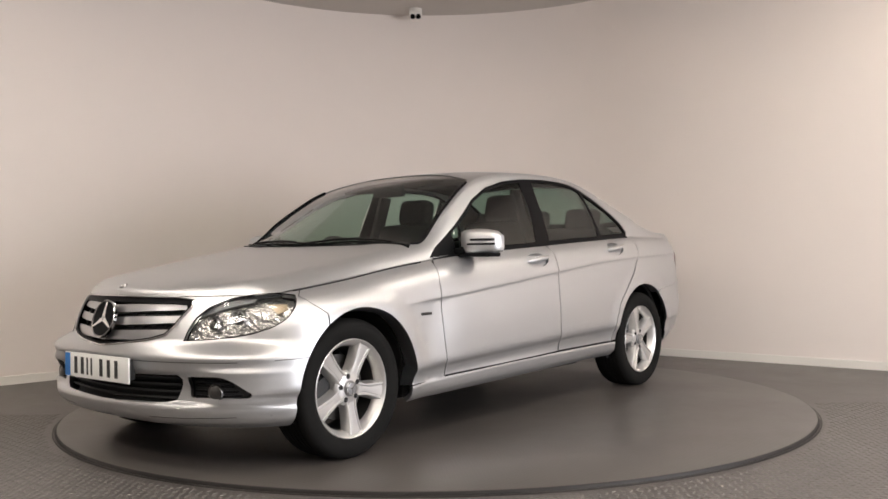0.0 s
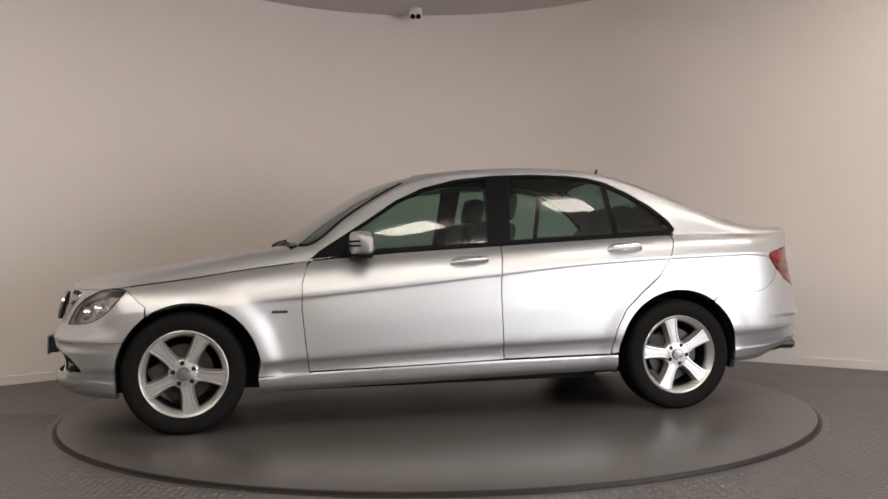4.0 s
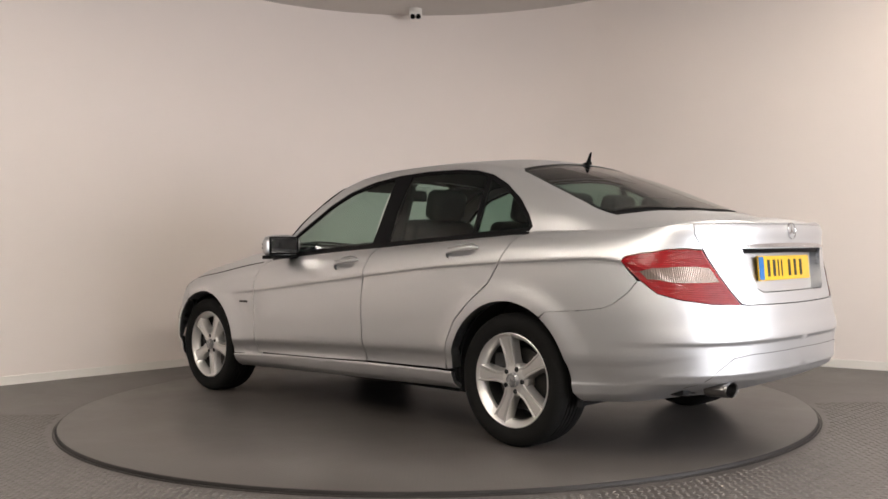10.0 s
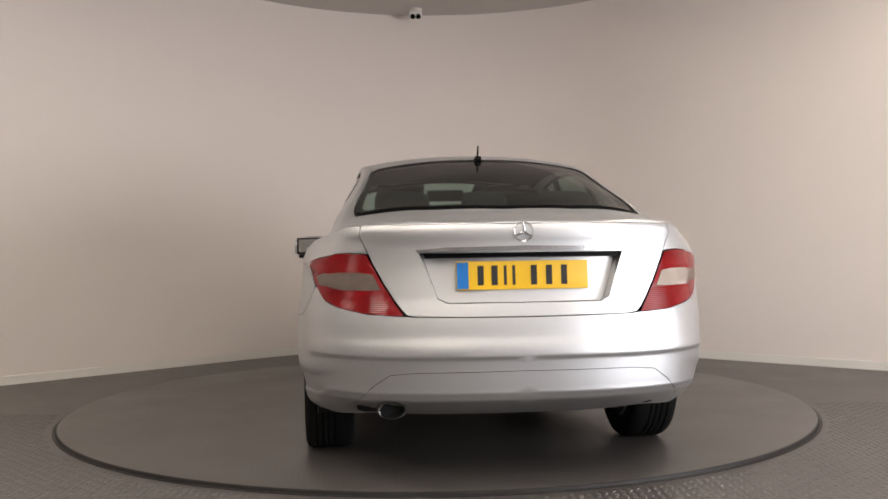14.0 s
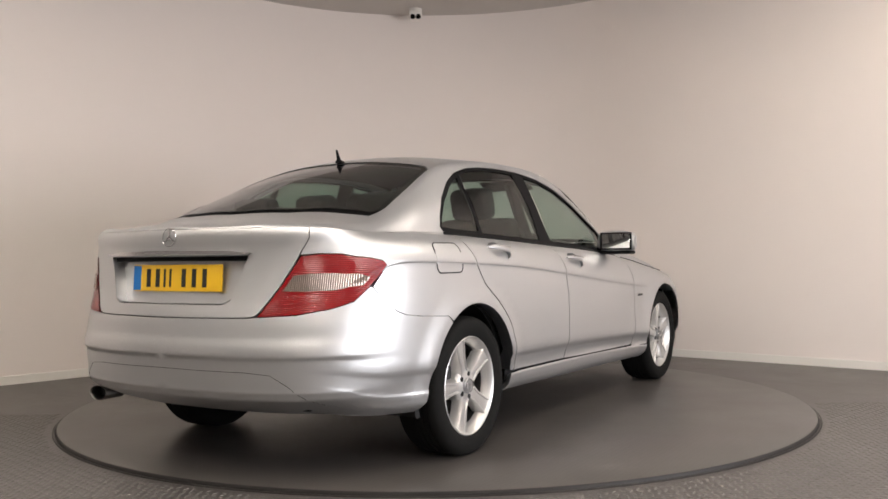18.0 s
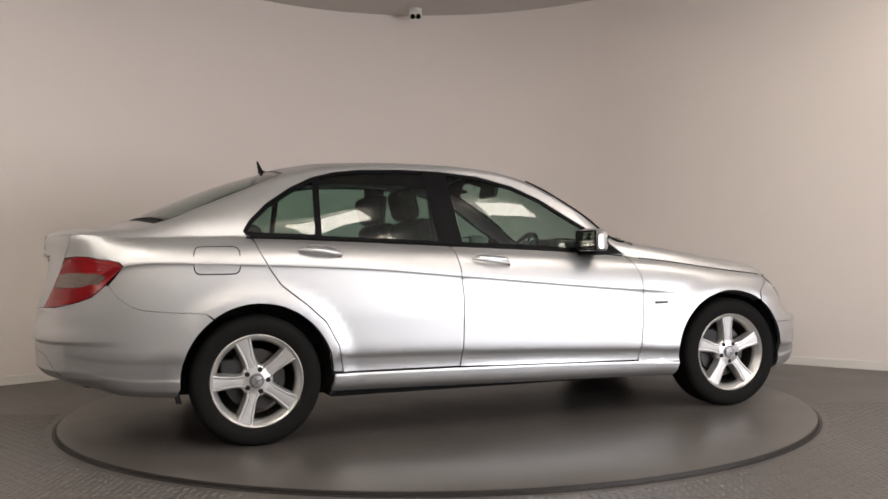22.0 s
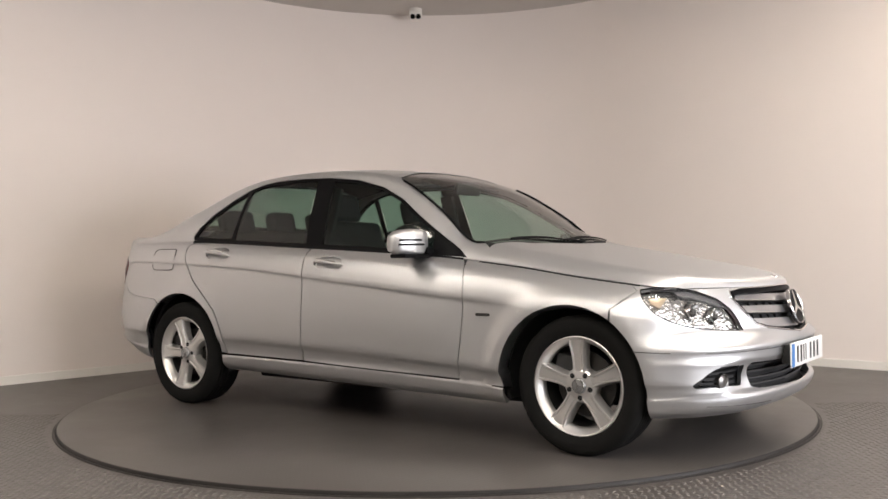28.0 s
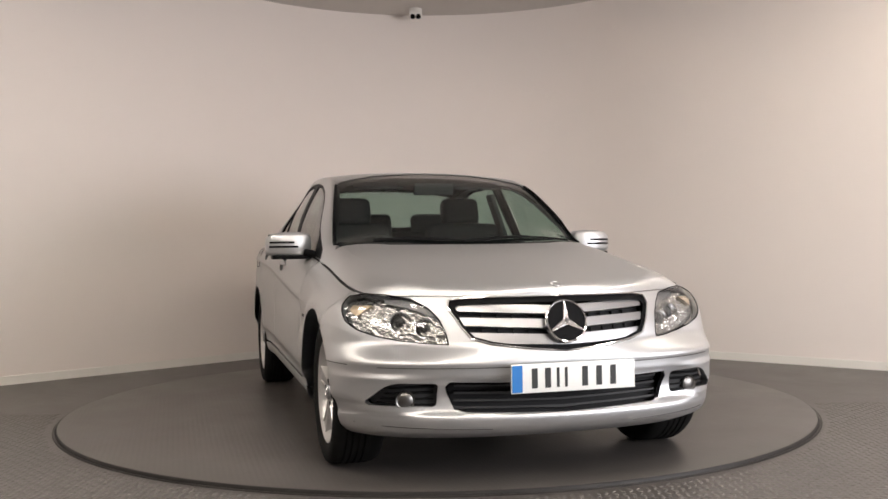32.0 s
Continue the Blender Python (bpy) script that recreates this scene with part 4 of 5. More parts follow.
# ---- wheels ----
def build_wheel():
    """Axis along +y (outwards); 17 inch five-spoke alloy with tyre, cap, bolts and brake disc."""
    rot = pose(0, 0, 0, -90, 0, 0)
    R = 0.316
    rim = lathe([(0.205, -0.20), (0.216, -0.19), (0.205, -0.175), (0.196, -0.15), (0.190, -0.05), (0.198, -0.02), (0.212, -0.008), (0.221, -0.006), (0.2245, -0.002), (0.2245, 0.004), (0.221, 0.006), (0.215, 0.002), (0.206, -0.010), (0.198, -0.022), (0.192, -0.05)], 72, rot)
    w = part("wheel", rim, M_ALLOY, CAR, "five-spoke silver alloy wheel with a black tyre")
    prof = [(0.214, -0.185), (0.222, -0.197), (0.25, -0.207), (0.28, -0.206), (0.302, -0.196), (0.311, -0.18), (R, -0.15), (R, -0.145)]
    for k in range(5):
        y = -0.145 + 0.0263 * k + 0.0
        prof += [(R, y), (R - 0.006, y + 0.001), (R - 0.006, y + 0.006), (R, y + 0.007)] if k else []
    prof += [(R, -0.02), (0.311, -0.004), (0.302, 0.010), (0.285, 0.017), (0.262, 0.018), (0.240, 0.012), (0.226, 0.006), (0.2255, -0.004)]
    part("tyre", lathe(prof, 80, rot), M_TYRE, w, "black rubber tyre")
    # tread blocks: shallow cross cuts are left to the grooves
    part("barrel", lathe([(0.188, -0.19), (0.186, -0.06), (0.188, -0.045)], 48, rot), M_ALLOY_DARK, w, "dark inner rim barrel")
    part("brake_disc", lathe([(0.05, -0.085), (0.148, -0.085), (0.148, -0.105), (0.05, -0.105)], 48, rot), M_DISC, w, "steel brake disc")
    part("caliper", box(0.11, 0.07, 0.075, pose(0.125, -0.092, 0.03, 0, 20, 0), 0.012), M_MATT, w, "dark brake caliper")
    part("hub", lathe([(0, -0.013), (0.062, -0.013), (0.074, -0.018), (0.081, -0.03), (0.08, -0.06), (0.07, -0.10), (0, -0.10)], 40, rot), M_ALLOY, w)
    for k in range(5):
        a = radians(90 + 72 * k)
        # a spoke in its own frame: x along the radius, y across, z outwards; two raised ribs along a broad flat blade
        bm = bmesh.new()
        st = [(0.030, 0.030, -0.013), (0.066, 0.0295, -0.011), (0.085, 0.0265, -0.010), (0.11, 0.026, -0.009), (0.145, 0.0295, -0.008), (0.18, 0.0345, -0.006), (0.203, 0.0385, -0.004), (0.2165, 0.043, -0.003)]
        rows = []
        for r, hw, z in st:
            half = [(hw + 0.010, z - 0.05), (hw + 0.004, z - 0.018), (hw + 0.001, z - 0.004), (hw - 0.001, z), (hw - 0.0065, z + 0.0005), (hw - 0.0095, z - 0.007), (hw - 0.013, z - 0.0075), (hw - 0.0155, z - 0.0035)]
            pr = [(-y, q) for y, q in half] + [(0, z - 0.0025)] + half[::-1]
            rows.append([bm.verts.new((r, y, q)) for y, q in pr])
        for p, q in zip(rows, rows[1:]):
            for i in range(len(p) - 1):
                bm.faces.new((p[i], p[i + 1], q[i + 1], q[i]))
            bm.faces.new((p[-1], p[0], q[0], q[-1]))
        bm.faces.new(rows[0][::-1])
        bm.faces.new(rows[-1])
        bm.transform(rot @ Matrix.Rotation(a, 4, "Z"))
        part("spoke", bm, M_ALLOY, w, angle=28)
        b = a + radians(36)
        bolt = lathe([(0.0, -0.009), (0.009, -0.009), (0.0125, -0.0105), (0.0125, -0.03), (0, -0.03)], 10, rot @ Matrix.Rotation(b, 4, "Z") @ Matrix.Translation((0.055, 0, -0.001)))
        part("wheel_bolt", bolt, M_UNDER, w, "dark wheel bolt")
    part("centre_cap", lathe([(0, 0.002), (0.026, 0.002), (0.033, -0.001), (0.036, -0.006), (0.036, -0.02), (0, -0.02)], 32, rot), M_CAP, w, "grey centre cap")
    em = lathe([(0.026, 0.0015), (0.027, 0.0045), (0.030, 0.0045), (0.031, 0.0015)], 32, rot)
    for k in range(3):
        em = merge(em, box(0.026, 0.004, 0.003, rot @ Matrix.Rotation(radians(90 + 120 * k), 4, "Z") @ Matrix.Translation((0.013, 0, 0.003))))
    part("cap_emblem", em, M_SATIN, w, "chrome round emblem")
    return w


WHEEL = build_wheel()
HUB_Z = 0.314
# turns of the spokes about each axle, and the sets of front and rear axles
WHEEL.matrix_basis = pose(1.372, 0.832, HUB_Z, 0, 0, 0) @ Matrix.Rotation(radians(8.5), 4, "Y")
for x, y, turn, back in ((-1.38, 0.853, -23.5, 0), (1.372, -0.832, -33, 180), (-1.38, -0.853, -17, 180)):
    w = copy_thing(WHEEL, pose(x, y, HUB_Z, 0, 0, back) @ Matrix.Rotation(radians(turn), 4, "Y"))
    w.parent = CAR


# ---- underbody, wheel wells, dark inner skin ----
def build_under():
    inner = chain(flat(0.02, s_of_x(0.98), s_of_x(-1.0)), flat(V1 - 0.02, s_of_x(-1.0), s_of_x(0.98)))
    patch("inner_panel", inner, M_UNDER, CAR, "black inner body panel", gap=0.0, offset=0.035, depth=0.0, ds=0.1, dv=0.06)
    front = chain(flat(0.01, 0, s_of_x(1.72)), [(s_of_x(1.72), 0.3)], flat(V1 - 0.02, s_of_x(1.72), 0))
    patch("inner_nose", front, M_UNDER, CAR, "black panel behind the front bumper", gap=0.0, offset=0.09, depth=0.0, both=True, ds=0.1, dv=0.06)
    rear = chain(flat(V1 - 0.02, SMAX, s_of_x(-1.76)), [(s_of_x(-1.76), 0.3)], flat(0.01, s_of_x(-1.76), SMAX))
    patch("inner_tail", rear, M_UNDER, CAR, "black panel behind the rear bumper", gap=0.0, offset=0.06, depth=0.0, both=True, ds=0.1, dv=0.06)
    part("floor_pan", box(3.3, 1.0, 0.06, pose(0.25, 0, 0.21), 0.02), M_UNDER, CAR, "black underbody pan")
    part("floor_centre", box(1.94, 1.2, 0.06, pose(0.0, 0, 0.20), 0.02), M_UNDER, CAR, "black floor pan between the wheels")
    part("rear_undertray", box(1.1, 1.15, 0.05, pose(-1.62, 0, 0.315), 0.02), M_UNDER, CAR, "black undertray behind the rear axle")
    for ax, az, ar in ARCH:
        for sd in (1, -1):
            prof = [(ar + 0.030, -0.004), (ar + 0.004, 0.0), (ar + 0.012, -0.01), (ar + 0.014, -0.30), (0.0, -0.30)]
            bm = lathe(prof, 40, pose(ax, sd * (0.795 if ax > 0 else 0.81), az, 0, 0, 0) @ (pose(0, 0, 0, -90, 0, 0) if sd > 0 else pose(0, 0, 0, 90, 0, 0)), 0, 2 * math.pi)
            # cut away what lies below the sill line
            bmesh.ops.bisect_plane(bm, geom=bm.verts[:] + bm.edges[:] + bm.faces[:], plane_co=(0, 0, 0.22), plane_no=(0, 0, -1), clear_outer=True)
            part("wheel_well", bm, M_UNDER, CAR, "black wheel arch liner")


build_under()

# ---- details on the skin ----
M_MIRROR = material("mirror_glass", (0.8, 0.81, 0.81), 0.03, metal=1.0)
M_SLAT = material("grille_silver", (0.42, 0.42, 0.43), 0.32, metal=0.9, coat=0.2)
M_PIPE = material("dull_pipe_steel", (0.16, 0.155, 0.15), 0.3, metal=1.0, var=0.2, var_scale=40)
M_FACET = material("faceted_reflector", (0.46, 0.45, 0.43), 0.22, metal=0.9)
M_BROW = material("grey_lamp_bezel", (0.16, 0.16, 0.162), 0.4, metal=0.6, var=0.1, var_scale=40)


def facet_bump():
    nt = M_FACET.node_tree
    b = nt.nodes["Principled BSDF"]
    co = nt.nodes.new("ShaderNodeTexCoord")
    vo = nt.nodes.new("ShaderNodeTexVoronoi")
    vo.inputs["Scale"].default_value = 62
    bp = nt.nodes.new("ShaderNodeBump")
    bp.inputs["Strength"].default_value = 0.75
    bp.inputs["Distance"].default_value = 0.006
    nt.links.new(co.outputs["Object"], vo.inputs["Vector"])
    nt.links.new(vo.outputs["Distance"], bp.inputs["Height"])
    nt.links.new(bp.outputs["Normal"], b.inputs["Normal"])


facet_bump()


def on_skin(view, p, off=0.0):
    """The place, the outward normal and the (s, v) of one skin point."""
    s, v = unskin([p], view)[0]
    n = skin_normal(np.array([s]), np.array([v]))[0]
    return Vector(skin(s, v) + n * off), Vector(n)


def face_pose(at, n, up=(0, 0, 1)):
    """x across, y up, z along n."""
    n = Vector(n).normalized()
    xx = Vector(up).cross(n).normalized()
    yy = n.cross(xx)
    return Matrix.Translation(at) @ Matrix((xx, yy, n)).transposed().to_4x4()


def mirror_m(m):
    return Matrix.Diagonal((1, -1, 1, 1)) @ m


def pair(name, bm, mat, label="", parent=CAR):
    """The same piece on both flanks."""
    two = bm.copy()
    two.transform(Matrix.Diagonal((1, -1, 1, 1)))
    return part(name, bm, mat, parent, label), part(name, two, mat, parent, label)


def skin_line(name, uv, mat, r=0.0022, off=0.0, closed=False, label="", sides=(1, -1)):
    U = np.array(uv)
    P = skin(U[:, 0], U[:, 1]) + skin_normal(U[:, 0], U[:, 1]) * off
    for sd in sides:
        part(name, tube([(x, y * sd, z) for x, y, z in P], r, 6, closed), mat, CAR, label)


def emblem(m, r, dark=True):
    """A round badge: ring, three tapered bars and a dark ground."""
    bm = lathe([(r * 0.915, 0.0), (r * 0.925, 0.005), (r * 0.965, 0.007), (r, 0.004), (r, -0.01)], 40, m)
    for k in range(3):
        q = [(-0.013 * r / 0.085, -0.006 * r / 0.085), (0.013 * r / 0.085, -0.006 * r / 0.085), (0.004 * r / 0.085, r * 0.9), (-0.004 * r / 0.085, r * 0.9)]
        bm = merge(bm, prism(q, 0.006, m @ Matrix.Rotation(radians(120 * k), 4, "Z"), 0.002, 1))
    ob = part("emblem", bm, M_CHROME, CAR, "round chrome emblem")
    if dark:
        part("emblem_ground", lathe([(0, 0.001), (r * 0.93, 0.001), (r * 0.93, -0.012), (0, -0.012)], 32, m), M_BLACK, ob, "black emblem ground")


def build_front():
    lampf, gr, lowg, fog = SHELL[:4]
    # headlamps: faceted bowl behind the lens, projector, amber corner
    patch("headlamp", lampf, M_FACET, CAR, "chrome faceted headlamp reflector", gap=0.003, offset=0.03, depth=0, ds=0.025, dv=0.02)
    brow = line_view("front", [(0.478, 0.660), (0.508, 0.698), (0.56, 0.731), (0.62, 0.742), (0.66, 0.740), (0.655, 0.724), (0.60, 0.712), (0.54, 0.690)], 0.02)
    patch("headlamp_brow", brow, M_BROW, CAR, "grey upper headlamp bezel", gap=0.0, offset=0.012, depth=0.01, ds=0.03, dv=0.02)
    for (y, z), r in (((0.535, 0.628), 0.036), ((0.615, 0.65), 0.040)):
        at, n = on_skin("front", (y, z), -0.024)
        m = face_pose(at, (0.97, 0.15, 0.03))
        pair("reflector_bowl", lathe([(0.3 * r, -0.02), (0.7 * r, -0.012), (r, 0.006), (1.12 * r, 0.008), (1.15 * r, 0.0), (1.15 * r, -0.02)], 28, m), M_REFLECT, "bright chrome lamp bowl")
        pair("lamp_bulb", lathe([(0, 0.010), (0.3 * r, 0.008), (0.55 * r, -0.002), (0.6 * r, -0.015), (0, -0.015)], 20, m), M_ALLOY_DARK, "grey glass projector lens")
    amb = line_side([(1.755, 0.722), (1.70, 0.724), (1.712, 0.70), (1.75, 0.675)], 0.02)
    patch("indicator", amb, M_AMBER, CAR, "pale indicator lamp", gap=0.0, offset=0.020, depth=0.01, ds=0.02, dv=0.015)
    skin_line("headlamp_seal", inset(lampf, 0.001), M_BLACK, 0.003, -0.001, True, "black headlamp seal")
    # grille
    patch("grille_back", gr, M_UNDER, CAR, "black grille mesh behind the slats", gap=0.0, offset=0.045, depth=0, both=True)
    fr_out = [(0.0, 0.744), (0.36, 0.740), (0.428, 0.730), (0.438, 0.70), (0.402, 0.63), (0.367, 0.583), (0.30, 0.563), (0.17, 0.546), (0.0, 0.531)]
    fr_in = [(0.0, 0.722), (0.35, 0.719), (0.405, 0.714), (0.418, 0.698), (0.388, 0.634), (0.355, 0.592), (0.29, 0.573), (0.165, 0.557), (0.0, 0.543)]
    a, b = line_view("front", fr_out), line_view("front", fr_in)
    a[0], b[0], a[-1], b[-1] = (0, a[0][1]), (0, b[0][1]), (0, a[-1][1]), (0, b[-1][1])
    patch("grille_frame", a + b[::-1], M_BLACK, CAR, "dark glossy grille surround", gap=0.0, offset=0.004, depth=0.03, both=True, ds=0.03, dv=0.02)
    skin_line("grille_rim", a, M_CHROME, 0.004, 0.002, False, "thin chrome rim of the grille")
    for z0, z1, y1 in ((0.690, 0.724, 0.408), (0.634, 0.669, 0.390), (0.570, 0.610, 0.358)):
        dz = 0.012
        q = [(0.0, z1 - dz), (0.2, z1 - dz * 0.4), (y1 + 0.012, z1), (y1, z0 + 0.004), (0.2, z0 - dz * 0.4), (0.0, z0 - dz)]
        uv = line_view("front", q)
        uv[0], uv[-1] = (0, uv[0][1]), (0, uv[-1][1])
        patch("grille_slat", uv, M_SLAT, CAR, "silver grille slat", gap=0.0, offset=0.012, depth=0.022, both=True, ds=0.03, dv=0.01)
    for y in (0.14, 0.2, 0.26, 0.32):
        at, n = on_skin("front", (y, 0.63), -0.04)
        pair("grille_rib", box(0.012, 0.008, 0.15, pose(at.x, at.y, at.z - 0.005, 0, -18, 0)), M_UNDER, "black grille rib")
    at, n = on_skin("front", (0.0, 0.640), 0.016)
    emblem(face_pose(at, (0.96, 0, 0.28)), 0.086)
    # lower intake
    patch("intake_back", lowg, M_UNDER, CAR, "black lower intake mesh", gap=0.0, offset=0.05, depth=0, both=True)
    for k in range(4):
        z = 0.322 + k * 0.024
        q = [(0.0, z - 0.004), (0.44, z + 0.004), (0.44, z - 0.003), (0.0, z - 0.011)]
        uv = line_view("front", q)
        uv[0], uv[-1] = (0, uv[0][1]), (0, uv[-1][1])
        patch("intake_bar", uv, M_MATT, CAR, "black intake bar", gap=0.0, offset=0.022, depth=0.02, both=True, dv=0.004)
    # fog lamps in their black grilles
    patch("fog_bezel", fog, M_MATT, CAR, "black fog lamp grille", gap=0.0, offset=0.03, depth=0)
    for k in range(4):
        z = 0.338 + k * 0.02
        q = [(0.515, z), (0.735 - k * 0.014, z + 0.002), (0.735 - k * 0.014, z - 0.005), (0.515, z - 0.007)]
        patch("fog_slat", line_view("front", q), M_BLACK, CAR, "black fog grille slat", gap=0.0, offset=0.018, depth=0.012, dv=0.003)
    at, n = on_skin("front", (0.625, 0.350), -0.018)
    m = face_pose(at, (0.95, 0.2, 0))
    pair("fog_lamp", lathe([(0.0, 0.008), (0.018, 0.006), (0.030, 0.0), (0.036, 0.004), (0.038, 0.0), (0.038, -0.02)], 28, m), M_PIPE, "round chrome fog lamp")
    # a dark tube draws the shade under the ridge; a groove along the lip
    ridge = line_view("front", [(0.0, 0.476), (0.3, 0.476), (0.55, 0.477), (0.72, 0.478)]) + line_side([(1.80, 0.482), (1.72, 0.485), (1.66, 0.487)])
    skin_line("bumper_line", ridge, M_ALLOY_DARK, 0.0018, -0.0006, False, "dark line standing for the shade under the bumper ridge")
    lip = line_view("front", [(0.30, 0.236), (0.5, 0.242), (0.70, 0.250)]) + line_side([(1.80, 0.254)])
    skin_line("lip_line", lip, M_ALLOY_DARK, 0.0018, -0.0006, False, "groove along the front lip")
    # number plate with bars for its characters
    pl = part("number_plate", box(0.008, 0.52, 0.111, pose(2.136, 0.01, 0.435), 0.003), M_WHITE, CAR, "white front number plate")
    part("plate_band", box(0.002, 0.042, 0.103, pose(2.1408, -0.226, 0.435)), M_BLUE, pl, "blue plate band")
    for y in (-0.165, -0.11, -0.068, -0.034, 0.045, 0.105, 0.165):
        part("plate_bar", box(0.002, 0.024 if abs(y + 0.05) > 0.03 else 0.011, 0.076, pose(2.1408, y + 0.01, 0.435)), M_INK, pl, "black plate bar")
    part("plate_bracket", box(0.05, 0.44, 0.09, pose(2.106, 0.01, 0.435), 0.006), M_MATT, CAR, "black plate bracket")
    # bonnet badge
    at, n = on_skin("top", (1.992, 0.0), 0.0)
    emblem(face_pose(at, n, (-1, 0, 0.2)) @ Matrix.Diagonal((1, 1, 0.3, 1)), 0.021, False)


build_front()


def build_rear():
    pl = part("number_plate", box(0.008, 0.52, 0.111, pose(-2.322, 0, 0.830, 0, 4, 0), 0.003), M_YELLOW, CAR, "yellow rear number plate")
    m = pose(-2.3268, 0, 0.830, 0, 4, 0)
    part("plate_band", box(0.002, 0.045, 0.103, m @ pose(0, 0.235, 0)), M_BLUE, pl, "blue plate band")
    for y in (0.165, 0.11, 0.068, 0.034, -0.045, -0.105, -0.165):
        part("plate_bar", box(0.002, 0.024 if abs(y - 0.05) > 0.03 else 0.011, 0.076, m @ pose(0, y, 0)), M_INK, pl, "black plate bar")
    a = line_view("rear", [(0.0, 0.944), (0.30, 0.940), (0.415, 0.930), (0.405, 0.922), (0.0, 0.926)])
    a[0], a[-1] = (SMAX, a[0][1]), (SMAX, a[-1][1])
    patch("boot_strip", a, M_SATIN, CAR, "chrome grip strip above the plate", gap=0.0, offset=-0.012, depth=0.05, both=True, dv=0.01)
    rim = line_view("rear", [(0.40, 0.912), (0.338, 0.748), (0.30, 0.729), (0.0, 0.729)])
    rim[-1] = (SMAX, rim[-1][1])
    U = np.array(rim)
    # side and lower walls of the plate recess
    P, N = skin(U[:, 0], U[:, 1]), skin_normal(U[:, 0], U[:, 1])
    k = len(P)
    for sd in (1, -1):
        V = np.concatenate([P, P - N * 0.052]) * [1, sd, 1]
        link("recess_wall", V, [(i, i + 1, k + i + 1, k + i) for i in range(k - 1)], M_PAINT, CAR, "silver edge of the plate recess", smooth=True)
    top = line_view("rear", [(0.0, 0.915), (0.40, 0.915)])
    U = np.array(top)
    P, N = skin(U[:, 0], U[:, 1]), skin_normal(U[:, 0], U[:, 1])
    k = len(P)
    for sd in (1, -1):
        V = np.concatenate([P, P - N * 0.055]) * [1, sd, 1]
        link("recess_roof", V, [(i, i + 1, k + i + 1, k + i) for i in range(k - 1)], M_BLACK, CAR, "black underside of the grip strip")
    at, n = on_skin("rear", (0.0, 0.998), 0.002)
    emblem(face_pose(at, (-1, 0, 0.05)) @ Matrix.Diagonal((1, 1, 0.45, 1)), 0.039, False)
    # tail pipe
    pipe = lathe([(0.040, 0.0), (0.044, 0.004), (0.047, 0.0), (0.047, -0.10), (0.040, -0.10), (0.039, -0.02), (0.040, 0.0)], 32, pose(-2.318, 0.512, 0.318, 0, -90, 0) @ Matrix.Diagonal((0.72, 1.2, 1, 1)))
    part("tail_pipe", pipe, M_PIPE, CAR, "oval chrome tail pipe")
    part("pipe_inside", lathe([(0, -0.05), (0.04, -0.05)], 24, pose(-2.318, 0.512, 0.318, 0, -90, 0) @ Matrix.Diagonal((0.72, 1.2, 1, 1))), M_UNDER, CAR, "black disc inside the tail pipe")
    part("silencer", box(0.45, 0.5, 0.11, pose(-1.95, 0.40, 0.34), 0.04), M_UNDER, CAR, "dark silencer box")
    # lines of the lower rear apron and lamp seams
    ap = line_view("rear", [(0.0, 0.468), (0.42, 0.465), (0.52, 0.455), (0.585, 0.41), (0.66, 0.33)])
    ap[0] = (SMAX, ap[0][1])
    skin_line("apron_line", ap, M_ALLOY_DARK, 0.0014, -0.0004, False, "groove of the rear apron")
    slot = line_view("rear", [(0.0, 0.926), (0.39, 0.921), (0.385, 0.900), (0.0, 0.902)])
    slot[0], slot[-1] = (SMAX, slot[0][1]), (SMAX, slot[-1][1])
    patch("boot_slot", slot, M_BLACK, CAR, "dark slot under the grip strip", gap=0.0, offset=0.012, depth=0.03, both=True, dv=0.01)
    # fuel flap on the right flank
    flap = unskin(rounded([(-1.668, 0.832), (-1.668, 0.962), (-1.455, 0.962), (-1.455, 0.832)], 0.035, 5), "side")
    patch("fuel_flap", flap, M_PAINT, CAR, "silver fuel filler flap", sides=(-1,), gap=0.0, offset=-0.0012, depth=0.004)
    skin_line("flap_gap", flap, M_UNDER, 0.003, 0.0005, True, "dark gap round the fuel flap", sides=(-1,))
    # aerial
    z = float(c_z(-1.2))
    part("aerial_base", prism([(0.05, 0.0), (0.02, 0.017), (-0.05, 0.016), (-0.05, -0.016), (0.02, -0.017)], 0.018, pose(-1.185, 0, z - 0.012, 0, 14, 0), 0.008), M_BLACK, CAR, "black aerial base")
    part("aerial", prism([(0.02, 0.0), (-0.022, 0.018), (-0.050, 0.070), (-0.058, 0.070), (-0.050, 0.02), (-0.048, 0.0)], 0.007, pose(-1.185, 0.0045, z - 0.005, 90, 0, 0), 0.002), M_BLACK, CAR, "black roof aerial fin")


build_rear()


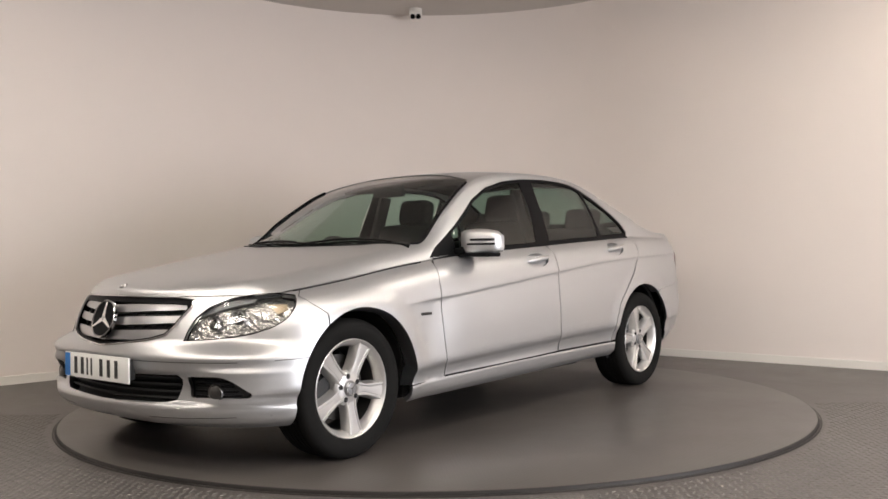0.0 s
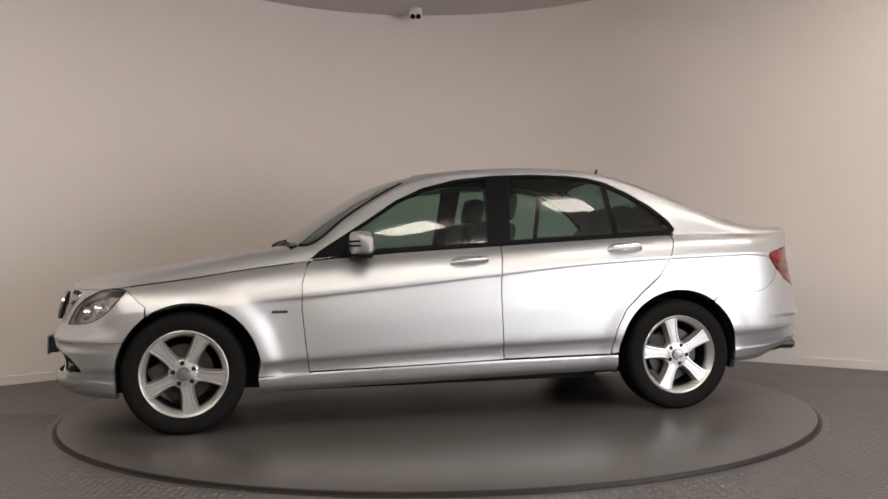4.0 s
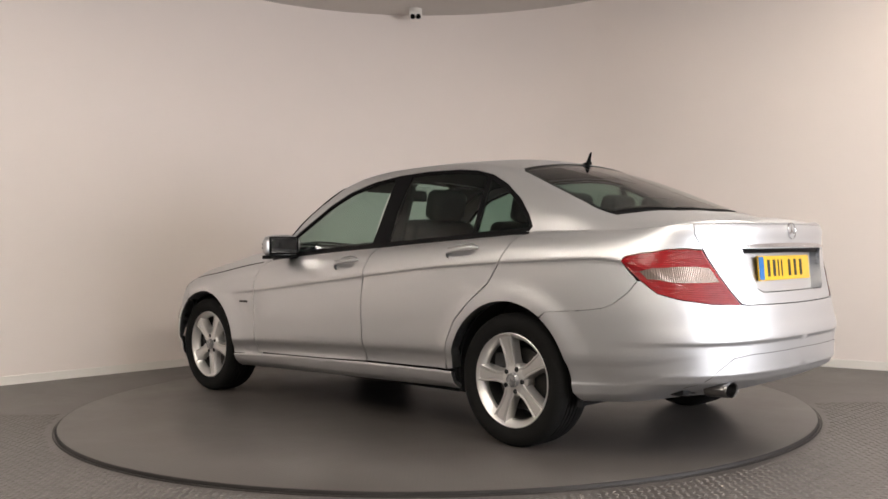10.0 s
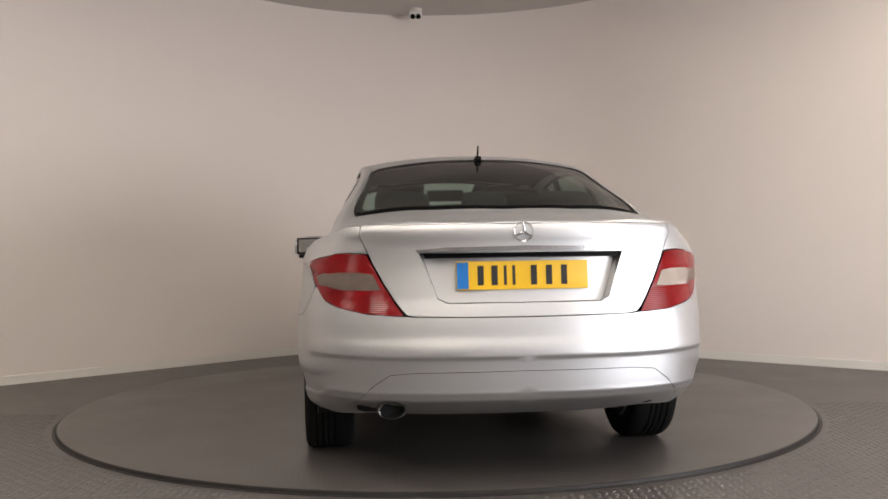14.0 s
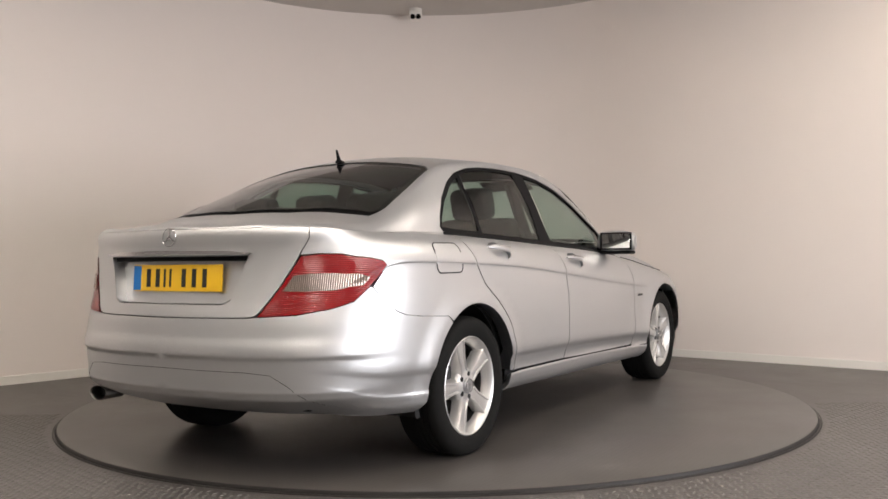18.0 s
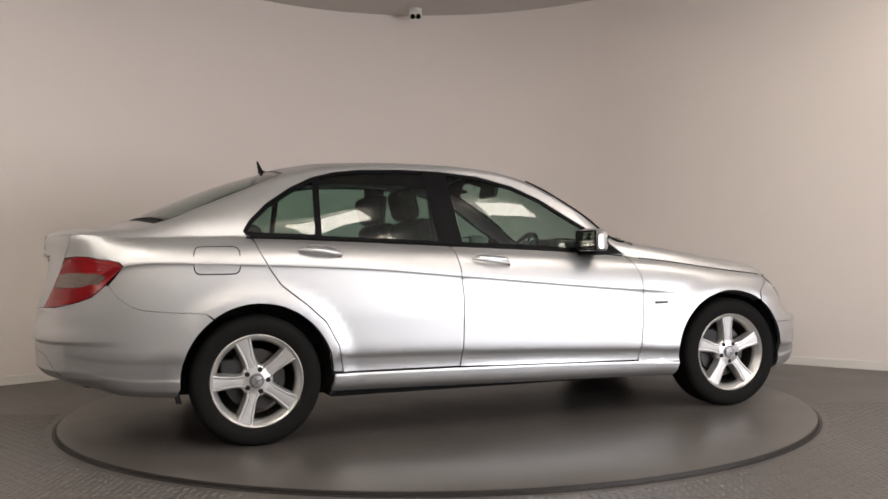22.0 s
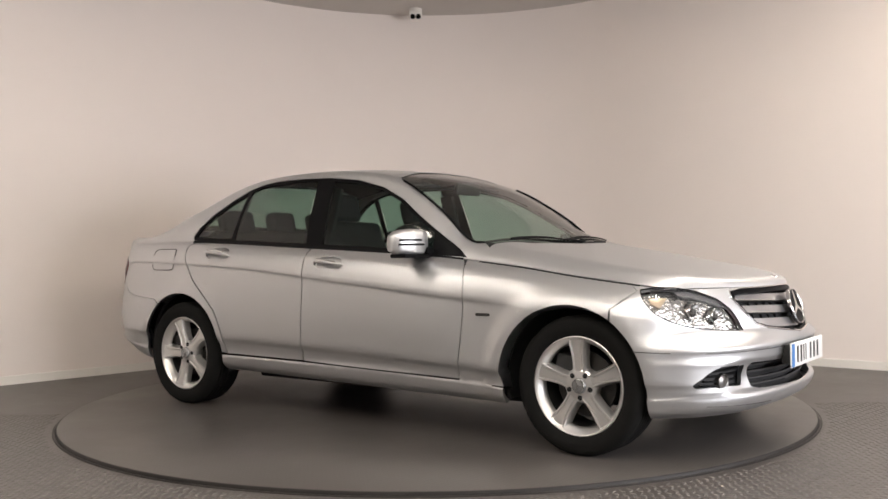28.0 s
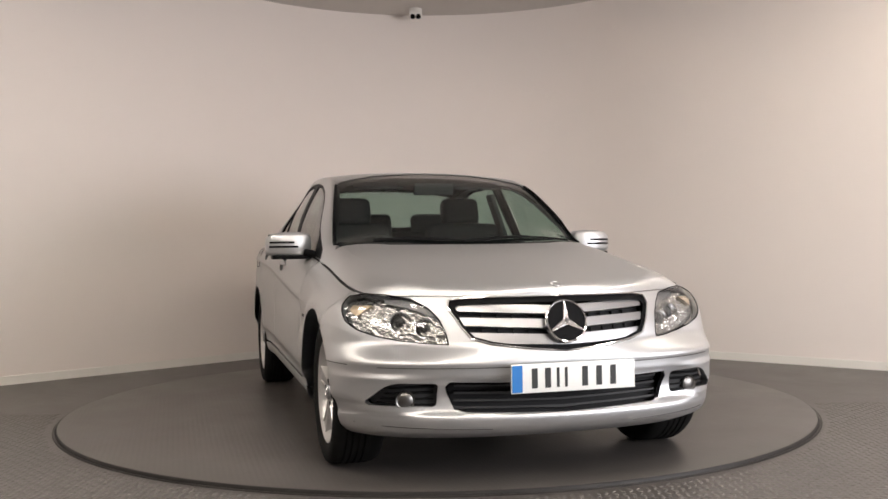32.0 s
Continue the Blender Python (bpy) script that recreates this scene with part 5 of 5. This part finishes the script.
def build_flank():
    # handles
    for x, z in ((-0.145, 0.867), (-1.06, 0.926)):
        patch("handle_bowl", cup(x, z), M_PAINT, CAR, "silver bowl behind the door handle", gap=0.0, offset=0.016, depth=0)
        bm = bmesh.new()
        rows = []
        at, n = on_skin("side", (x, z), 0.0)
        n = Vector((0, n.y, n.z)).normalized()
        for k in range(13):
            t = -1 + 2 * k / 12
            q, _ = on_skin("side", (x - 0.11 * t, z + 0.004 + 0.010 * t), 0.0)
            c = q + n * (0.028 * (1 - t * t * 0.75) - 0.006 + 0.004 * t)
            h, d = 0.017 * (1 - abs(t) ** 3 * 0.75), 0.010 * (1 - abs(t) ** 3 * 0.5)
            up = Vector((0, -n.z, n.y))
            rows.append([bm.verts.new(c + up * h * math.sin(a) + n * d * math.cos(a)) for a in [2 * math.pi * i / 12 for i in range(12)]])
        for p, q in zip(rows, rows[1:]):
            for i in range(12):
                bm.faces.new((p[i], p[(i + 1) % 12], q[(i + 1) % 12], q[i]))
        bm.faces.new(rows[0])
        bm.faces.new(rows[-1])
        pair("door_handle", bm, M_PAINT, "silver pull handle with a chrome strip")
        at, _ = on_skin("side", (x, z + 0.004), 0.031)
        pair("handle_strip", box(0.15, 0.004, 0.005, Matrix.Translation(at) @ pose(0, 0, 0, 0, 5, 0), 0.0015, 1), M_CHROME, "chrome strip on the handle")
    skin_line("bonnet_gap", flat(V1 - 0.003, s_of_x(1.66), s_of_x(0.80)), M_UNDER, 0.0032, 0.0012, False, "dark gap along the bonnet edge")
    # wing badges
    at, n = on_skin("side", (0.885, 0.622), 0.003)
    pair("wing_badge", box(0.082, 0.005, 0.014, face_pose(at, n) @ pose(0, 0, 0, 90, 0, 0), 0.003), M_ALLOY_DARK, "small dark chrome badge")
    # mirrors
    for sd in (1, -1):
        def mm(b):
            if sd < 0:
                b.transform(Matrix.Diagonal((1, -1, 1, 1)))
            return b
        bm = bmesh.new()
        secs = []
        # sections across the width, from the door outwards: (y, x front, x back, z low, z high)
        for y, xf, xb, z0, z1 in ((0.765, 0.475, 0.405, 0.935, 1.015), (0.785, 0.50, 0.395, 0.915, 1.035), (0.84, 0.515, 0.392, 0.908, 1.042), (0.91, 0.508, 0.396, 0.908, 1.040), (0.972, 0.485, 0.402, 0.914, 1.030), (1.002, 0.455, 0.410, 0.928, 1.008)):
            pts = []
            for i in range(20):
                a = 2 * math.pi * i / 20
                c, s = math.cos(a), math.sin(a)
                px = abs(c) ** 0.55 * (1 if c > 0 else -1)
                pz = abs(s) ** 0.55 * (1 if s > 0 else -1)
                pts.append(bm.verts.new(((xf + xb) / 2 + px * (xf - xb) / 2, y, (z0 + z1) / 2 + pz * (z1 - z0) / 2)))
            secs.append(pts)
        for p, q in zip(secs, secs[1:]):
            for i in range(20):
                bm.faces.new((p[i], p[(i + 1) % 20], q[(i + 1) % 20], q[i]))
        bm.faces.new(secs[0])
        bm.faces.new(secs[-1])
        mir = part("door_mirror", mm(bm), M_PAINT, CAR, "silver door mirror on a black foot", angle=50)
        part("mirror_glass", mm(box(0.004, 0.175, 0.088, pose(0.391, 0.888, 0.976, 0, 0, -6), 0.001, 1)), M_MIRROR, mir, "mirror glass")
        part("mirror_rim", mm(box(0.006, 0.20, 0.108, pose(0.3965, 0.887, 0.975, 0, 0, -5), 0.002, 1)), M_BLACK, mir, "black mirror rim")
        part("mirror_base", mm(box(0.10, 0.21, 0.022, pose(0.455, 0.87, 0.906, 0, 0, 0), 0.008)), M_BLACK, mir, "black lower mirror shell")
        part("mirror_foot", mm(box(0.09, 0.09, 0.035, pose(0.47, 0.765, 0.925, 12, 0, 0), 0.010)), M_BLACK, mir, "black mirror foot")
        for z, y0, y1 in ((0.985, 0.86, 0.985), (0.962, 0.84, 0.988)):
            line = [(0.5135 + (0.002 if y < 0.9 else 0.0) - max(0, y - 0.875) ** 2 * 3.0 , y, z) for y in np.linspace(y0, y1, 8)]
            part("mirror_line", mm(tube(line, 0.0055, 6)), M_BLACK, mir, "dark indicator slot")


build_flank()


def build_wipers():
    skin_line("windscreen_seal", WS_EDGE, M_BLACK, 0.0065, 0.003, False, "black rubber windscreen seal")
    for (x0, y0), (x1, y1) in (((0.89, 0.12), (0.838, -0.50)), ((0.815, 0.58), (0.885, -0.03))):
        P = []
        for t in np.linspace(0, 1, 9):
            p, n = on_skin("top", (x0 + (x1 - x0) * t, abs(y0 + (y1 - y0) * t)), 0.003)
            P.append((p.x, y0 + (y1 - y0) * t, p.z))
        w = part("wiper", tube(P, 0.0045, 6), M_BLACK, CAR, "black wiper arm")
        Q = [(x - 0.02, y, z - 0.004 + 0.008) for x, y, z in P[3:]]
        part("wiper_blade", tube(Q, 0.006, 6), M_BLACK, w, "black wiper blade")


build_wipers()

# ---- cabin ----
M_HEADLINER = material("dark_headliner", (0.018, 0.018, 0.018), 0.9, var=0.1, var_scale=30)


def cushion(sx, sy, sz, m, r=0.05):
    bm = box(sx, sy, sz, None, r, 4)
    bmesh.ops.subdivide_edges(bm, edges=[e for e in bm.edges if e.calc_length() > 0.15], cuts=2, use_grid_fill=True)
    for v in bm.verts:
        k = (v.co.x / sx) ** 2 + (v.co.y / sy) ** 2
        v.co.z *= 1.0 - 0.12 * k
    bm.transform(m)
    return bm


def seat(x, y):
    s = part("seat", cushion(0.50, 0.50, 0.16, pose(x, y, 0.55, 0, -8, 0)), M_SEAT, CAR, "dark cloth front seat")
    part("backrest", cushion(0.14, 0.50, 0.60, pose(x - 0.30, y, 0.82, 0, -18, 0), 0.05), M_SEAT, s)
    part("headrest", cushion(0.11, 0.255, 0.18, pose(x - 0.43, y, 1.19, 0, -14, 0), 0.052), M_SEAT, s, "dark padded headrest")
    for dy in (-0.06, 0.06):
        part("headrest_post", tube([(x - 0.41, y + dy, 1.08), (x - 0.43, y + dy, 1.16)], 0.007, 8), M_SATIN, s, "steel headrest post")


def build_cabin():
    for y in (0.37, -0.37):
        seat(-0.05, y)
    b = part("rear_bench", cushion(0.5, 1.30, 0.18, pose(-1.0, 0, 0.55, 0, -6, 0)), M_SEAT, CAR, "dark cloth rear bench")
    part("bench_back", cushion(0.16, 1.30, 0.58, pose(-1.30, 0, 0.80, 0, -22, 0), 0.05), M_SEAT, b)
    for y, w in ((0.40, 0.26), (0.0, 0.22), (-0.40, 0.26)):
        part("bench_headrest", cushion(0.10, w, 0.18, pose(-1.40, y, 1.125, 0, -14, 0), 0.046), M_SEAT, b, "dark rear headrest")
    part("parcel_shelf", box(0.42, 1.25, 0.03, pose(-1.65, 0, 1.03), 0.01), M_DASH, CAR, "black parcel shelf")
    # dashboard with hood over the dials
    prof = [(0.36, 0.60), (0.34, 0.78), (0.38, 0.90), (0.46, 0.935), (0.62, 0.945), (0.80, 0.93), (0.90, 0.90), (0.90, 0.60)]
    bm = prism(prof, 1.40, pose(0, 0.70, 0, 90, 0, 0), 0.0)
    d = part("dashboard", bm, M_DASH, CAR, "black dashboard")
    part("dial_hood", cushion(0.22, 0.36, 0.07, pose(0.44, -0.37, 0.945, 0, 6, 0), 0.03), M_DASH, d)
    part("console", box(1.0, 0.26, 0.32, pose(0.05, 0, 0.46), 0.03), M_DASH, CAR, "black centre console")
    # steering wheel on the right
    m = pose(0.23, -0.37, 0.86, 0, -62, 0)
    st = part("steering_wheel", lathe([(0.182 + 0.014 * math.cos(a), 0.014 * math.sin(a)) for a in [2 * math.pi * k / 8 for k in range(9)]], 40, m), M_DASH, CAR, "black steering wheel")
    part("wheel_boss", lathe([(0, 0.02), (0.06, 0.015), (0.075, -0.01), (0, -0.04)], 24, m), M_DASH, st)
    for a in (0, 180, 270):
        part("wheel_spoke", box(0.12, 0.035, 0.016, m @ Matrix.Rotation(radians(a + 90), 4, "Z") @ Matrix.Translation((0.12, 0, -0.004)), 0.005), M_SATIN, st)
    part("cabin_mirror", cushion(0.03, 0.24, 0.075, pose(0.20, 0, 1.295, 0, 12, 0), 0.012), M_DASH, CAR, "black cabin mirror")
    for y in (0.31, -0.31):
        part("sun_visor", box(0.15, 0.30, 0.015, pose(0.05, y, 1.325, 0, 16, 0), 0.005), M_HEADLINER, CAR, "grey sun visor")
    roof = chain(flat(V3, s_of_x(-1.14), s_of_x(0.0)), flat(V2 + 0.06, s_of_x(0.0), s_of_x(-1.14)))
    patch("headliner", roof, M_HEADLINER, CAR, "dark cloth headliner", gap=0.0, offset=0.03, depth=0, both=True, ds=0.08, dv=0.06)
    rail = chain(flat(V2 - 0.01, s_of_x(0.03), s_of_x(-1.2)), flat(V2 + 0.06, s_of_x(-1.2), s_of_x(0.03)))
    patch("inner_rail", rail, M_HEADLINER, CAR, "dark inner roof rail", gap=0.0, offset=0.03, depth=0, ds=0.08, dv=0.06)
    # dark bands printed round the screens
    ws_uv, bw_uv = SHELL[5], SHELL[6]
    for nm, uv in (("windscreen_band", ws_uv), ("rear_window_band", bw_uv)):
        P = np.array(uv)
        ins = np.array(inset(uv, 0.028))
        ins[P[:, 1] >= V3 - 1e-6, 1] = V3
        # the middle ends slide along the centre line
        ins[0], ins[-1] = (uv[0][0] + (0.028 if uv[0][0] < uv[-1][0] else -0.028), V3), (uv[-1][0] + (-0.028 if uv[0][0] < uv[-1][0] else 0.028), V3)
        if nm == "windscreen_band":
            # the printed band is deeper along the roof
            ins[:, 0] -= np.array([0.06 if float(np.interp(q[0], RS, RX)) < 0.185 else 0.0 for q in uv])
        patch(nm, list(uv) + [tuple(p) for p in ins[::-1]], M_BLACK, CAR, "black printed border of the glass", gap=0.0, offset=0.0065, depth=0, both=True)
    # B pillars and rear pillars inside
    for sd in (1, -1):
        part("inner_pillar", box(0.10, 0.03, 0.44, pose(-0.355, sd * 0.615, 1.09, 0, 0, 0) @ pose(0, 0, 0, sd * 19, 0, 0), 0.01), M_DASH, CAR, "dark inner door pillar")


build_cabin()

# ---- ceiling light panels ----
PANEL_TILT = 11.0
M_LED = material("led_panel", (0.9, 0.9, 0.9), 0.5, emit=(1.0, 0.918, 0.822), strength=PANEL_STRENGTH)


def ceiling_panel(x, y, turn=0, tilt=PANEL_TILT, sx=0.62, sy=0.62):
    top = new("ceiling_light")
    tagged(top, "square lit panel lamp hung just below the ceiling", "ceiling light", "ceiling panel lights")
    top.matrix_basis = pose(x, y, CEIL - 0.13, tilt, 0, 0) @ pose(0, 0, 0, 0, 0, turn)
    part("diffuser", box(sx - 0.05, sy - 0.05, 0.006, pose(0, 0, -0.010)), M_LED, top, "glowing white diffuser")
    fr = bmesh.new()
    for a, b, c, d in ((0, sy / 2 - 0.012, sx, 0.024), (0, -sy / 2 + 0.012, sx, 0.024), (sx / 2 - 0.012, 0, 0.024, sy - 0.05), (-sx / 2 + 0.012, 0, 0.024, sy - 0.05)):
        fr = merge(fr, box(c, d, 0.016, pose(a, b, -0.008)))
    part("frame", fr, M_SKIRT, top, "white metal frame")
    back = top.matrix_basis.inverted()
    for dx, dy in ((-0.25, -0.25), (0.25, -0.25), (0.25, 0.25), (-0.25, 0.25)):
        foot = top.matrix_basis @ Vector((dx, dy, 0))
        part("hanger", tube([(dx, dy, -0.002), back @ Vector((foot.x, foot.y, CEIL))], 0.003, 6), M_SATIN, top, "thin steel hanger")


# square panels in rows that run along the two walls, none over the turntable
# (-1.55, 6.35) is an extra panel, added only to brighten the flank from the right
for u, w in ((-5.19, -0.85), (-5.19, 0.95), (-5.19, 2.75), (-5.19, 4.55), (-3.37, -0.85), (-3.37, 0.95), (-3.37, 2.75), (-3.37, 4.55),
             (-1.55, 2.75), (-1.55, 4.55), (0.27, 2.75), (-1.55, 6.35)):
    ceiling_panel((u + w) * 0.7071, (u - w) * 0.7071, 45)
ceiling_panel(3.05, -0.42, 45, 0.0)


# ---- small ceiling camera in the far corner ----
def corner_camera():
    top = new("security_camera")
    tagged(top, "small white camera with twin lenses under the ceiling", "camera")
    top.matrix_basis = pose(-0.165, 3.02, CEIL, 0, 0, 0) @ Matrix.Scale(1.35, 4)
    part("mount", lathe([(0, 0), (0.045, 0), (0.045, -0.018), (0.02, -0.022), (0, -0.022)], 24), M_SKIRT, top, "white round mount")
    part("body", box(0.09, 0.07, 0.05, pose(0, -0.02, -0.045), 0.015), M_SKIRT, top, "white housing")
    for dx in (-0.02, 0.02):
        part("lens", lathe([(0, 0.0), (0.014, 0.0), (0.016, -0.004), (0.016, -0.02), (0, -0.02)], 16, pose(dx, -0.062, -0.062, 75, 0, 0)), M_BLACK, top, "dark lens")


corner_camera()


# ---- raised lozenges of the floor plate in front of the turntable ----
def floor_studs():
    pitch = 0.034
    gx, gy = np.meshgrid(np.arange(-96, 97), np.arange(-112, -6), indexing="ij")
    odd = (gx + gy) % 2 == 0
    x, y = gx * pitch, gy * pitch
    keep = (np.hypot(x, y) > R_TABLE + 0.065) & (np.abs(x) < 0.75 * (y + 5.9))
    x, y, odd = x[keep], y[keep], odd[keep]
    a = np.where(odd, radians(45), radians(-45))
    base = np.array([(-0.0155, 0), (0, -0.0055), (0.0155, 0), (0, 0.0055)])
    V = []
    for k, (q, h) in enumerate(((1.0, 0.0), (0.6, 0.0026))):
        for bx, by in base * q:
            V.append(np.stack([x + bx * np.cos(a) - by * np.sin(a), y + bx * np.sin(a) + by * np.cos(a), np.full(len(x), FLOOR_Z + h - 0.0001)], 1))
    V = np.stack(V, 1).reshape(-1, 3)
    F = []
    quads = [(0, 1, 5, 4), (1, 2, 6, 5), (2, 3, 7, 6), (3, 0, 4, 7), (4, 5, 6, 7)]
    n = np.arange(len(x))[:, None] * 8
    F = np.concatenate([n + np.array(q) for q in quads])
    ob = link("floor_studs", V, F, M_STUD)
    tagged(ob, "small raised lozenges of the worn grey floor plate", "floor studs", kind="stuff")


M_STUD = material("worn_stud", (0.125, 0.116, 0.109), 0.5, var=0.3, var_scale=1.5, spec=0.4)
floor_studs()


def motions():
    rows = []
    for k in range(65):
        t = k * 0.5
        rows.append((t, Matrix.Rotation(radians(heading(t)), 4, "Z")))
    walk(TABLE, rows)
    walk(CAR, [(t, m @ Matrix.Translation((0.1187, -0.1019, 0.0))) for t, m in rows])


motions()
